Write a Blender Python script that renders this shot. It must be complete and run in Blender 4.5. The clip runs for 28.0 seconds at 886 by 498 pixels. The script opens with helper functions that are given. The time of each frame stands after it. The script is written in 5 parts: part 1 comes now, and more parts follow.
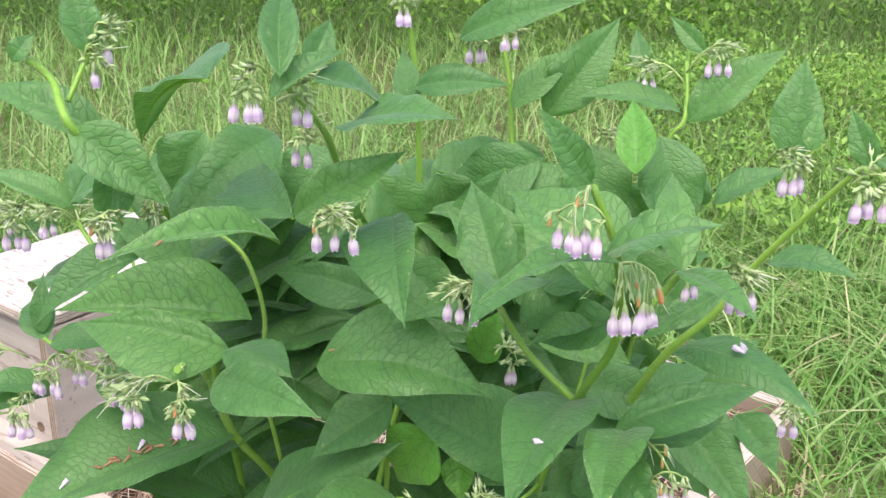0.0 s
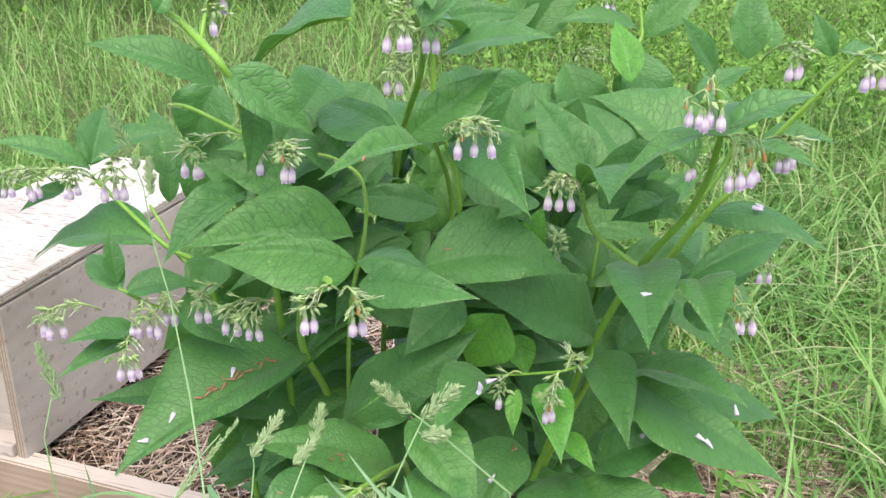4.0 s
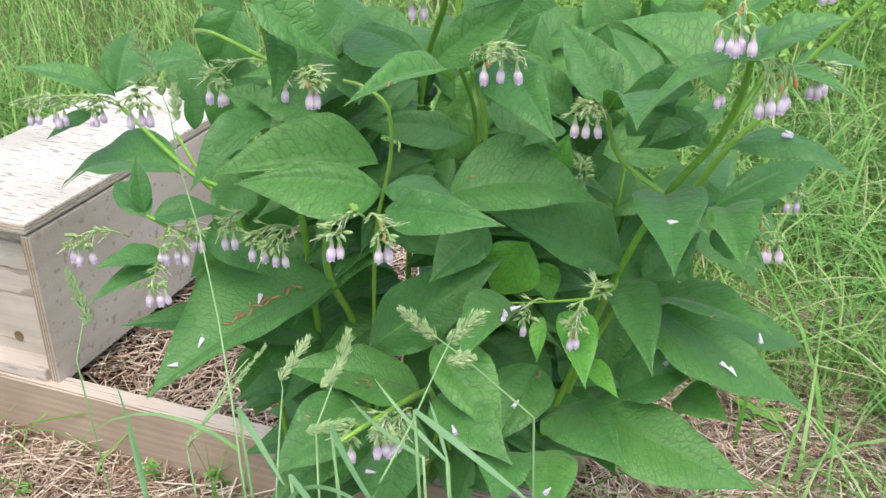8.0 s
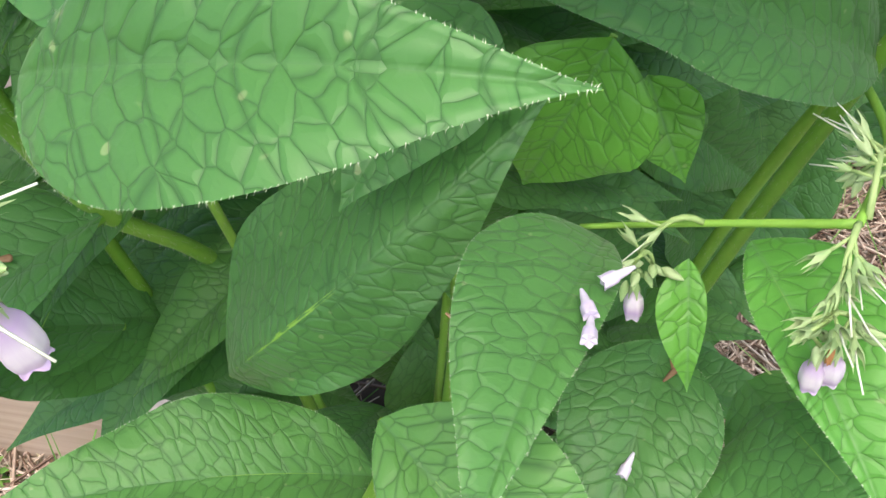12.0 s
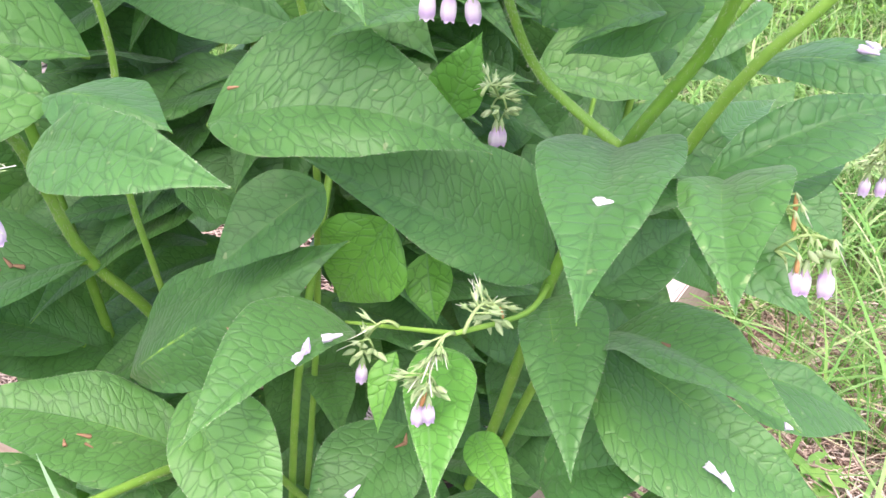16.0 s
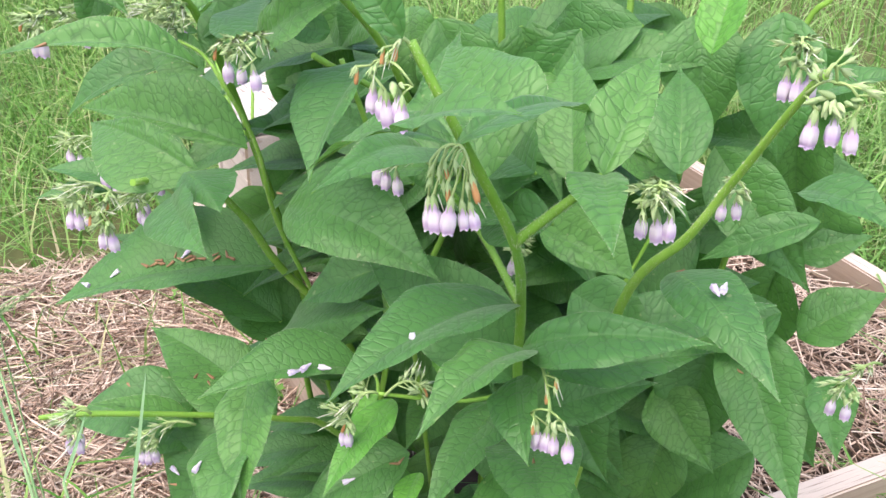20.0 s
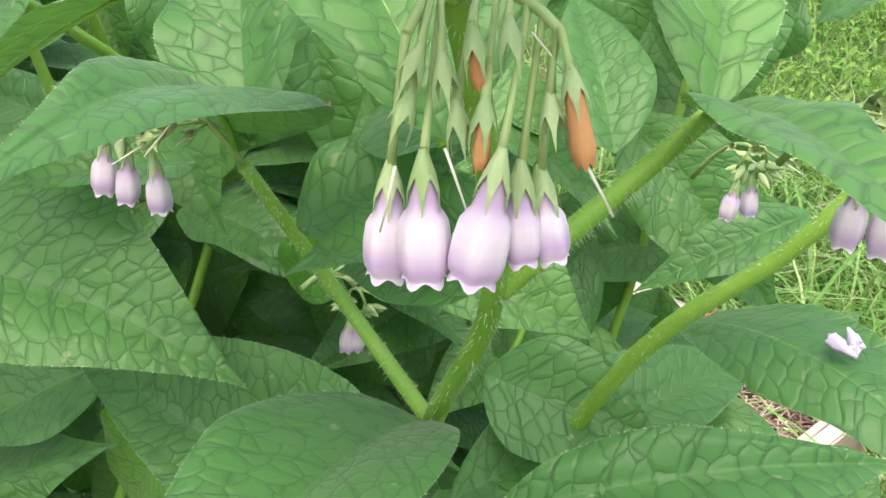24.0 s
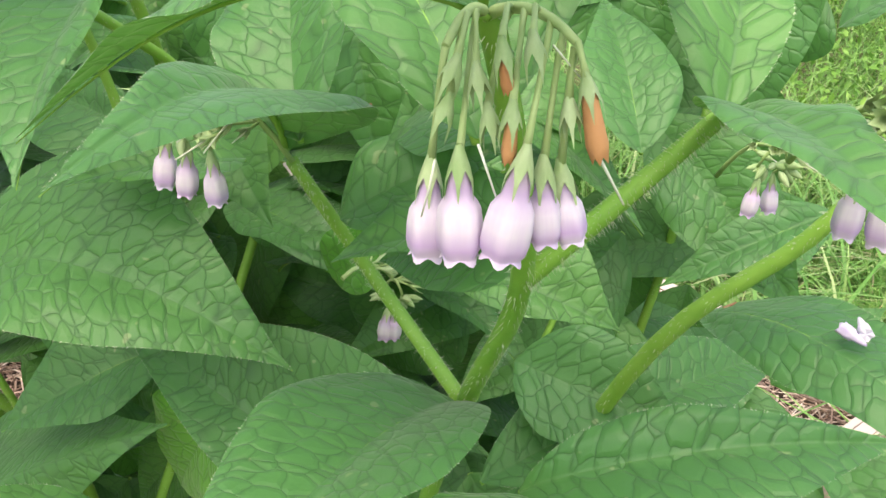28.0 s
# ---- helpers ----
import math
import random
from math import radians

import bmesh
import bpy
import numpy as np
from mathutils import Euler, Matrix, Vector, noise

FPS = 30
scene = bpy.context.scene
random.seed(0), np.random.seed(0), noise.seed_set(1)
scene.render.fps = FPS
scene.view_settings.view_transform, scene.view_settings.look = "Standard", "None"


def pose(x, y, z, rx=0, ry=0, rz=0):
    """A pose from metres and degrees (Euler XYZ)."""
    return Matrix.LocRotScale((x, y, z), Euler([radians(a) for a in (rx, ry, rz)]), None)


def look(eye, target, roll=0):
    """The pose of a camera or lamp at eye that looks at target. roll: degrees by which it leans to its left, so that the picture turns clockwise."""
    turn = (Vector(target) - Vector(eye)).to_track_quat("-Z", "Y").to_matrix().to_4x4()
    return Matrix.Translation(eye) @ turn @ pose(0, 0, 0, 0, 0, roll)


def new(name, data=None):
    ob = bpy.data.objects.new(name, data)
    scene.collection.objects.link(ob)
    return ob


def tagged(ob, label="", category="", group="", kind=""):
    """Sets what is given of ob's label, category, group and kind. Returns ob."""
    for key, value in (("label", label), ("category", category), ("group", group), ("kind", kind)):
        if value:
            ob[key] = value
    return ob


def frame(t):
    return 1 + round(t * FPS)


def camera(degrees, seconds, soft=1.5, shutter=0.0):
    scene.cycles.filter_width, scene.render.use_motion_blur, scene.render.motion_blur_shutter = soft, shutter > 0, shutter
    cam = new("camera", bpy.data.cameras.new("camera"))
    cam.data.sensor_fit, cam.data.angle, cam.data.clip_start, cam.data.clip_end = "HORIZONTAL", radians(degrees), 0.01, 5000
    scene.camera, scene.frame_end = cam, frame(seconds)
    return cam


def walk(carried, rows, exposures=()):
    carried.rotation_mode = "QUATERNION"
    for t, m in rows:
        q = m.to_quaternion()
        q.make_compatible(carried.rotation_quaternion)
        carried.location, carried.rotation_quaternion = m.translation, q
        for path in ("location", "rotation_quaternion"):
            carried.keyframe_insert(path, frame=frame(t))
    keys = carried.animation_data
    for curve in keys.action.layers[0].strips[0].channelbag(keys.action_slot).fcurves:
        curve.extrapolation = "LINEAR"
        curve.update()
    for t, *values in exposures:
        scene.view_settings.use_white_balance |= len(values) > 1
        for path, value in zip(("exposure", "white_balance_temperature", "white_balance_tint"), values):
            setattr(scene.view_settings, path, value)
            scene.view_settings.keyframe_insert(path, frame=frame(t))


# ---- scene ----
cam = camera(48.1, 28.0)
PATH = [
    (0, (0.159, 0.121, 1.242), (0.152, 1.99, 0.528), 1.3),
    (0.5, (0.132, 0.048, 1.247), (0.273, 1.909, 0.527), 0.8),
    (1, (0.095, 0.07, 1.229), (0.293, 1.905, 0.458), -1.3),
    (1.5, (0.015, 0.105, 1.234), (0.267, 1.904, 0.398), -2.6),
    (2, (-0.028, 0.125, 1.246), (0.335, 1.903, 0.405), -2.4),
    (2.5, (-0.081, 0.095, 1.256), (0.438, 1.849, 0.447), -1.1),
    (3, (-0.166, 0.044, 1.245), (0.422, 1.775, 0.434), 0.0),
    (3.5, (-0.18, 0.028, 1.246), (0.362, 1.781, 0.449), 0.4),
    (4, (-0.172, 0.018, 1.242), (0.326, 1.789, 0.457), 0.3),
    (4.5, (-0.178, 0.01, 1.246), (0.265, 1.795, 0.459), -0.2),
    (6.5, (-0.177, 0.02, 1.242), (0.184, 1.79, 0.384), -0.7),
    (7, (-0.175, 0.022, 1.241), (0.217, 1.786, 0.386), -0.4),
    (7.5, (-0.175, 0.02, 1.24), (0.243, 1.767, 0.361), -0.1),
    (8, (-0.174, 0.017, 1.239), (0.263, 1.743, 0.328), -0.2),
    (8.5, (-0.173, 0.011, 1.237), (0.269, 1.732, 0.319), -0.1),
    (9, (-0.166, 0.007, 1.235), (0.277, 1.728, 0.317), -0.4),
    (9.5, (-0.13, 0.037, 1.228), (0.313, 1.754, 0.302), -0.8),
    (10, (-0.071, 0.093, 1.217), (0.386, 1.803, 0.284), 0.0),
    (10.5, (-0.049, 0.16, 1.203), (0.454, 1.832, 0.228), 0.1),
    (11, (-0.076, 0.308, 1.161), (0.418, 1.9, 0.055), -6.3),
    (11.5, (-0.033, 0.45, 1.094), (0.32, 1.931, -0.203), -12.1),
    (12, (0.015, 0.639, 0.955), (0.312, 2.069, -0.411), -11.1),
    (12.5, (0.047, 0.7, 0.881), (0.394, 2.111, -0.493), -6.0),
    (14.5, (0.061, 0.68, 0.88), (0.326, 2.091, -0.513), -4.6),
    (15, (0.083, 0.585, 0.934), (0.3, 2.103, -0.351), -3.6),
    (15.5, (0.09, 0.462, 0.982), (0.304, 2.086, -0.165), -1.1),
    (16, (0.102, 0.38, 1.047), (0.36, 2.096, 0.053), 1.1),
    (16.5, (0.115, 0.367, 1.08), (0.294, 2.139, 0.17), 1.0),
    (17, (0.16, 0.375, 1.114), (0.109, 2.18, 0.254), 0.8),
    (17.3, (0.245, 0.393, 1.129), (-0.042, 2.185, 0.289), 1.8),
    (17.5, (0.316, 0.411, 1.133), (-0.105, 2.175, 0.29), 2.8),
    (18, (0.413, 0.414, 1.141), (-0.1, 2.134, 0.259), 5.0),
    (18.5, (0.438, 0.38, 1.129), (-0.11, 2.037, 0.153), 5.4),
    (19, (0.442, 0.33, 1.13), (-0.154, 1.936, 0.098), 5.3),
    (19.5, (0.464, 0.317, 1.169), (-0.216, 1.867, 0.104), 3.1),
    (20, (0.477, 0.289, 1.215), (-0.275, 1.856, 0.226), 1.2),
    (20.5, (0.475, 0.271, 1.22), (-0.344, 1.839, 0.288), 0.8),
    (21, (0.468, 0.28, 1.204), (-0.357, 1.827, 0.242), 1.1),
    (21.5, (0.442, 0.351, 1.163), (-0.244, 1.941, 0.162), 1.5),
    (22, (0.363, 0.448, 1.108), (-0.129, 2.121, 0.129), 0.9),
    (22.5, (0.287, 0.552, 1.062), (0.063, 2.301, 0.118), 2.5),
    (24.5, (0.287, 0.563, 1.037), (0.171, 2.362, 0.171), 6.0),
    (25, (0.274, 0.561, 1.038), (0.152, 2.354, 0.161), 6.5),
    (25.5, (0.274, 0.558, 1.04), (0.146, 2.353, 0.166), 6.4),
    (26, (0.278, 0.555, 1.04), (0.149, 2.35, 0.169), 6.6),
    (26.5, (0.276, 0.552, 1.041), (0.14, 2.353, 0.184), 6.6),
    (27, (0.277, 0.552, 1.041), (0.144, 2.36, 0.196), 6.5),
    (27.5, (0.278, 0.554, 1.043), (0.143, 2.362, 0.198), 6.2),
    (28, (0.289, 0.54, 1.045), (0.102, 2.327, 0.168), 5.3),
]
walk(cam, [(t, look(eye, target, roll)) for t, eye, target, roll in PATH],
     exposures=[(0, 1.10, 6800, 17), (3, 1.05, 6750, 12), (8, 0.91, 6680, 6), (9, 0.89, 6700, 4), (10, 0.92, 6700, 5), (11, 1.18, 6750, 14), (12, 1.25, 6750, 11), (14.5, 1.78, 6500, 29), (15.5, 1.74, 6500, 29), (16.5, 1.60, 6600, 24), (18, 1.26, 6750, 16), (20, 1.24, 6700, 16), (22, 1.25, 6750, 14), (25, 1.25, 7180, 12), (28, 1.25, 7180, 12)])

# ---- light: a bright overcast sky with a soft high sun ----
world = bpy.data.worlds.new("sky")
scene.world = world
world.use_nodes = True
wn, wl = world.node_tree.nodes, world.node_tree.links
sky = wn.new("ShaderNodeTexSky")
sky.sky_type = "NISHITA"
sky.sun_disc = False
sky.sun_elevation = radians(64)
sky.sun_rotation = radians(200)
sky.air_density, sky.dust_density, sky.ozone_density = 1.0, 4.0, 1.0
wl.new(sky.outputs[0], wn["Background"].inputs[0])
wn["Background"].inputs[1].default_value = 0.15
sun = new("sun", bpy.data.lights.new("sun", "SUN"))
sun.data.energy, sun.data.angle, sun.data.color = 1.3, radians(70), (1.0, 0.97, 0.92)
sun.matrix_basis = look((0.5, -0.75, 4.0), (0.1, 1.0, 0.3))

# ---- materials ----


def mat(name, rough=0.6, metal=0.0):
    m = bpy.data.materials.new(name)
    m.use_nodes = True
    b = m.node_tree.nodes["Principled BSDF"]
    b.inputs["Roughness"].default_value = rough
    b.inputs["Metallic"].default_value = metal
    return m, m.node_tree.nodes, m.node_tree.links, b


def node(ns, kind, **kw):
    n = ns.new("ShaderNode" + kind)
    for k, v in kw.items():
        if k in n.inputs.keys():
            n.inputs[k].default_value = v
    return n


def maths(ns, ls, op, a, b=None, clamp=False):
    n = ns.new("ShaderNodeMath")
    n.operation, n.use_clamp = op, clamp
    for i, v in enumerate((a, b)):
        if v is None:
            continue
        if isinstance(v, (int, float)):
            n.inputs[i].default_value = v
        else:
            ls.new(v, n.inputs[i])
    return n.outputs[0]


def ramp(ns, ls, fac, stops):
    r = ns.new("ShaderNodeValToRGB")
    while len(r.color_ramp.elements) < len(stops):
        r.color_ramp.elements.new(0.5)
    for e, (p, c) in zip(r.color_ramp.elements, stops):
        e.position, e.color = p, (*c, 1)
    if fac is not None:
        ls.new(fac, r.inputs[0])
    return r.outputs[0]


def mixed(ns, ls, fac, a, b, blend="MIX"):
    n = ns.new("ShaderNodeMix")
    n.data_type, n.blend_type = "RGBA", blend
    for i, v in ((0, fac), (6, a), (7, b)):
        if isinstance(v, (int, float)):
            n.inputs[i].default_value = v
        elif isinstance(v, tuple):
            n.inputs[i].default_value = (*v, 1)
        else:
            ls.new(v, n.inputs[i])
    return n.outputs[2]


def bumped(ns, ls, b, height, strength=0.4, dist=0.002):
    n = ns.new("ShaderNodeBump")
    n.inputs["Strength"].default_value = strength
    n.inputs["Distance"].default_value = dist
    ls.new(height, n.inputs["Height"])
    ls.new(n.outputs[0], b.inputs["Normal"])


def see_through(m, ns, ls, b, colour, amount):
    """Thin green tissue lets some of the light through."""
    t = ns.new("ShaderNodeBsdfTranslucent")
    if isinstance(colour, tuple):
        t.inputs[0].default_value = (*colour, 1)
    else:
        ls.new(colour, t.inputs[0])
    s = ns.new("ShaderNodeMixShader")
    s.inputs[0].default_value = amount
    out = ns["Material Output"]
    ls.new(b.outputs[0], s.inputs[1])
    ls.new(t.outputs[0], s.inputs[2])
    ls.new(s.outputs[0], out.inputs[0])


def leaf_material(name, dark, light, vein):
    m, ns, ls, b = mat(name, 0.47)
    uv = ns.new("ShaderNodeUVMap").outputs[0]
    sep = ns.new("ShaderNodeSeparateXYZ")
    ls.new(uv, sep.inputs[0])
    across = maths(ns, ls, "ABSOLUTE", sep.outputs[0])
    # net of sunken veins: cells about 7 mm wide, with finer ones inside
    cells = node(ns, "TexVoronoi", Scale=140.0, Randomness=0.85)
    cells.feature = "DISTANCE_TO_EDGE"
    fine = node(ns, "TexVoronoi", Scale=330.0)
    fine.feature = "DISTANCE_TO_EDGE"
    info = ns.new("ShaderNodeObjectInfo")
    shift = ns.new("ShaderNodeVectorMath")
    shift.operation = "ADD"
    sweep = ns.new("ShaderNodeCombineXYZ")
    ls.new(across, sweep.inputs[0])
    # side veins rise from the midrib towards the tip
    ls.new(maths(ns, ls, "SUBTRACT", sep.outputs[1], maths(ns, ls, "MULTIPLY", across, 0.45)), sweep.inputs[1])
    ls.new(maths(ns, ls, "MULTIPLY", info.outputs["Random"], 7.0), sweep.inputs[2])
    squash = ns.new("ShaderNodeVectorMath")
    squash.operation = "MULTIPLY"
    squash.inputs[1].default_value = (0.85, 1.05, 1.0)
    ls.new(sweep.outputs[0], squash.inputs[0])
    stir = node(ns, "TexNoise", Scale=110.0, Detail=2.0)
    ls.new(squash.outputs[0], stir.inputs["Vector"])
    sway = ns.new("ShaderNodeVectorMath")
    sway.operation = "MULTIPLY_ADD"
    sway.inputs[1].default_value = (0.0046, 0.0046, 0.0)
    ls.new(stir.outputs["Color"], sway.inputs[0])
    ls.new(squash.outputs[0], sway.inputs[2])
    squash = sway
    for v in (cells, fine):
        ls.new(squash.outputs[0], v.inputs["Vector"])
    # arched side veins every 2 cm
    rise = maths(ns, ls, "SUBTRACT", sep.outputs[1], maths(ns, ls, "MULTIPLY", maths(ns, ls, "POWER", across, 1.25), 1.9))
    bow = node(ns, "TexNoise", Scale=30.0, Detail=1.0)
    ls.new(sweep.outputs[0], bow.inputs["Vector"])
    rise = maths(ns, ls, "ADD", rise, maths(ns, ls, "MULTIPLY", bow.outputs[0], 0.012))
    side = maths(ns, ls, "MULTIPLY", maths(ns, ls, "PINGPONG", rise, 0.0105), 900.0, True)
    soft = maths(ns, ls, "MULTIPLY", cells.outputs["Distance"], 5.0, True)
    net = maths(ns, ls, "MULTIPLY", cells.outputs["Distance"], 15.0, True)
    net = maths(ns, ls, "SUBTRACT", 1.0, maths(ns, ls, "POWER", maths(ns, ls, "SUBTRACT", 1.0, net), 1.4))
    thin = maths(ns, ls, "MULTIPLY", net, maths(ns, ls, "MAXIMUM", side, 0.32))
    net2 = maths(ns, ls, "MULTIPLY", fine.outputs["Distance"], 4.0, True)
    rib = maths(ns, ls, "MULTIPLY", across, 900.0, True)
    n1 = node(ns, "TexNoise", Scale=9.0, Detail=4.0)
    n2 = node(ns, "TexNoise", Scale=420.0, Detail=2.0)
    pos = ns.new("ShaderNodeTexCoord")
    ls.new(pos.outputs["Object"], n1.inputs["Vector"])
    ls.new(pos.outputs["Object"], n2.inputs["Vector"])
    base = mixed(ns, ls, n1.outputs[0], dark, light)
    age = maths(ns, ls, "MULTIPLY", maths(ns, ls, "POWER", info.outputs["Random"], 2.0), 0.75)
    grown = mixed(ns, ls, age, base, (light[0] * 1.15, light[1] * 1.06, light[2] * 0.85))
    # shade in the vein grooves is painted into the leaf colour as dark lines
    groove_shaded = mixed(ns, ls, maths(ns, ls, "MULTIPLY", maths(ns, ls, "SUBTRACT", 1.0, thin), 0.68), grown, tuple(0.5 * c for c in dark))
    ribbed = mixed(ns, ls, rib, vein, groove_shaded)
    speck = node(ns, "TexNoise", Scale=160.0, Detail=1.0)
    ls.new(pos.outputs["Object"], speck.inputs["Vector"])
    spots = ramp(ns, ls, speck.outputs[0], [(0.0, (0, 0, 0)), (0.74, (0, 0, 0)), (0.78, (1, 1, 1))])
    final = mixed(ns, ls, maths(ns, ls, "MULTIPLY", spots, 0.35), ribbed, (0.45, 0.5, 0.25))
    ls.new(final, b.inputs["Base Color"])
    b.inputs["Specular IOR Level"].default_value = 0.5
    b.inputs["Sheen Weight"].default_value = 0.17
    b.inputs["Sheen Roughness"].default_value = 0.5
    h = maths(ns, ls, "ADD", maths(ns, ls, "POWER", maths(ns, ls, "MULTIPLY", soft, maths(ns, ls, "POWER", side, 0.25)), 0.7), maths(ns, ls, "MULTIPLY", net2, 0.07))
    h = maths(ns, ls, "ADD", h, maths(ns, ls, "MULTIPLY", n2.outputs[0], 0.12))
    h = maths(ns, ls, "ADD", h, maths(ns, ls, "MULTIPLY", rib, 0.5))
    bumped(ns, ls, b, h, 0.8, 0.0005)
    see_through(m, ns, ls, b, tuple(min(1, 1.5 * c) for c in light[:1]) + (light[1] * 1.5, light[2] * 0.7), 0.22)
    return m


def plain_material(name, a, c, scale=40.0, rough=0.6, bump=0.3, through_light=0.0, dist=0.001):
    m, ns, ls, b = mat(name, rough)
    pos = ns.new("ShaderNodeTexCoord").outputs["Object"]
    n1 = node(ns, "TexNoise", Scale=scale, Detail=5.0)
    ls.new(pos, n1.inputs["Vector"])
    info = ns.new("ShaderNodeObjectInfo")
    f = maths(ns, ls, "ADD", n1.outputs[0], maths(ns, ls, "MULTIPLY", maths(ns, ls, "SUBTRACT", info.outputs["Random"], 0.5), 0.5), True)
    col = mixed(ns, ls, f, a, c)
    ls.new(col, b.inputs["Base Color"])
    bumped(ns, ls, b, n1.outputs[0], bump, dist)
    if through_light:
        see_through(m, ns, ls, b, col, through_light)
    return m


def island_material(name, stops, rough=0.6, through_light=0.0, tint=(1.0, 0.97, 0.72)):
    """For blades and straws joined in one mesh: each piece has its own tone."""
    m, ns, ls, b = mat(name, rough)
    geo = ns.new("ShaderNodeNewGeometry")
    col = ramp(ns, ls, geo.outputs["Random Per Island"], stops)
    pos = ns.new("ShaderNodeTexCoord").outputs["Object"]
    n1 = node(ns, "TexNoise", Scale=2.2, Detail=3.0)
    ls.new(pos, n1.inputs["Vector"])
    dry = ramp(ns, ls, n1.outputs[0], [(0.42, (1, 1, 1)), (0.66, tint)])
    col = mixed(ns, ls, 1.0, col, dry, "MULTIPLY")
    ls.new(col, b.inputs["Base Color"])
    b.inputs["Specular IOR Level"].default_value = 0.35
    if through_light:
        see_through(m, ns, ls, b, col, through_light)
    return m


def wood_material(name, a, c, knots, scale=1.0, grain=60.0, bleached=None, wavy=0.5):
    m, ns, ls, b = mat(name, 0.75)
    pos = ns.new("ShaderNodeTexCoord").outputs["Object"]
    mp = ns.new("ShaderNodeMapping")
    mp.inputs["Scale"].default_value = (1.2 * scale, 14 * scale, 14 * scale)
    ls.new(pos, mp.inputs[0])
    w = node(ns, "TexWave", Scale=1.6, Distortion=5.0, Detail=3.0)
    w.bands_direction = "Z"
    ls.new(mp.outputs[0], w.inputs["Vector"])
    mp2 = ns.new("ShaderNodeMapping")
    mp2.inputs["Scale"].default_value = (8, grain * 5, grain * 5)
    ls.new(pos, mp2.inputs[0])
    n2 = node(ns, "TexNoise", Scale=1.0, Detail=6.0)
    ls.new(mp2.outputs[0], n2.inputs["Vector"])
    n3 = node(ns, "TexNoise", Scale=6.0, Detail=4.0)
    ls.new(pos, n3.inputs["Vector"])
    v = node(ns, "TexVoronoi", Scale=5.0)
    ls.new(pos, v.inputs["Vector"])
    f = maths(ns, ls, "ADD", maths(ns, ls, "MULTIPLY", w.outputs["Fac"], wavy), maths(ns, ls, "MULTIPLY", n2.outputs[0], 1.0 - wavy))
    col = mixed(ns, ls, f, a, c)
    grime = ramp(ns, ls, n3.outputs[0], [(0.35, (0.62, 0.58, 0.54)), (0.62, (1, 1, 1))])
    col = mixed(ns, ls, 0.55, col, grime, "MULTIPLY")
    if bleached:
        # upward faces have weathered grey, with dark cracks along the grain
        up = ns.new("ShaderNodeSeparateXYZ")
        ls.new(ns.new("ShaderNodeNewGeometry").outputs["Normal"], up.inputs[0])
        cracks = ramp(ns, ls, n2.outputs[0], [(0.34, (0.12, 0.09, 0.07)), (0.44, bleached)])
        col = mixed(ns, ls, maths(ns, ls, "MULTIPLY", up.outputs[2], 0.8, True), col, cracks)
    spot = ramp(ns, ls, v.outputs["Distance"], [(0.0, (1, 1, 1)), (0.07, (1, 1, 1)), (0.1, (0, 0, 0))])
    col = mixed(ns, ls, maths(ns, ls, "MULTIPLY", spot, knots), col, (0.16, 0.08, 0.04))
    ls.new(col, b.inputs["Base Color"])
    bumped(ns, ls, b, n2.outputs[0], 0.35, 0.0015)
    return m


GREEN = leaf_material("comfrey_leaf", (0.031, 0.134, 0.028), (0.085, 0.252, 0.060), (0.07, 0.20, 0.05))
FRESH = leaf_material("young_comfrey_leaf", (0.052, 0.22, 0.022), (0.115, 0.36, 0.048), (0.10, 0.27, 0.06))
STEM = plain_material("stem", (0.13, 0.32, 0.03), (0.25, 0.46, 0.07), 90.0, 0.55, 0.5)
BRISTLE = plain_material("bristle", (0.34, 0.42, 0.24), (0.55, 0.60, 0.45), 60.0, 0.5, 0.1)
HAIRY = plain_material("calyx", (0.20, 0.34, 0.11), (0.42, 0.52, 0.28), 300.0, 0.7, 0.6)
STYLE = plain_material("style", (0.52, 0.58, 0.42), (0.72, 0.72, 0.64), 60.0, 0.5, 0.1)
PEDICEL = plain_material("flower_stalk", (0.22, 0.35, 0.10), (0.38, 0.50, 0.21), 200.0, 0.7, 0.5)
BROWN = plain_material("withered_corolla", (0.42, 0.17, 0.06), (0.66, 0.36, 0.16), 200.0, 0.7, 0.6)
PLY = wood_material("weathered_plywood", (0.43, 0.375, 0.335), (0.62, 0.565, 0.52), 0.35, 0.45, wavy=0.16)


def flaked(m, size, amount, colour):
    """Short dark flakes where the surface veneer has lifted along the grain."""
    ns, ls = m.node_tree.nodes, m.node_tree.links
    b = ns["Principled BSDF"]
    pos = ns.new("ShaderNodeTexCoord").outputs["Object"]
    mp = ns.new("ShaderNodeMapping")
    mp.inputs["Scale"].default_value = (1.0 * size, 5.5 * size, 5.5 * size)
    ls.new(pos, mp.inputs[0])
    n = node(ns, "TexNoise", Scale=1.0, Detail=3.0)
    ls.new(mp.outputs[0], n.inputs["Vector"])
    spots = ramp(ns, ls, n.outputs[0], [(0.0, (0, 0, 0)), (amount, (0, 0, 0)), (amount + 0.03, (1, 1, 1))])
    was = b.inputs["Base Color"].links[0].from_socket
    ls.new(mixed(ns, ls, maths(ns, ls, "MULTIPLY", spots, 0.75), was, colour), b.inputs["Base Color"])
    return m


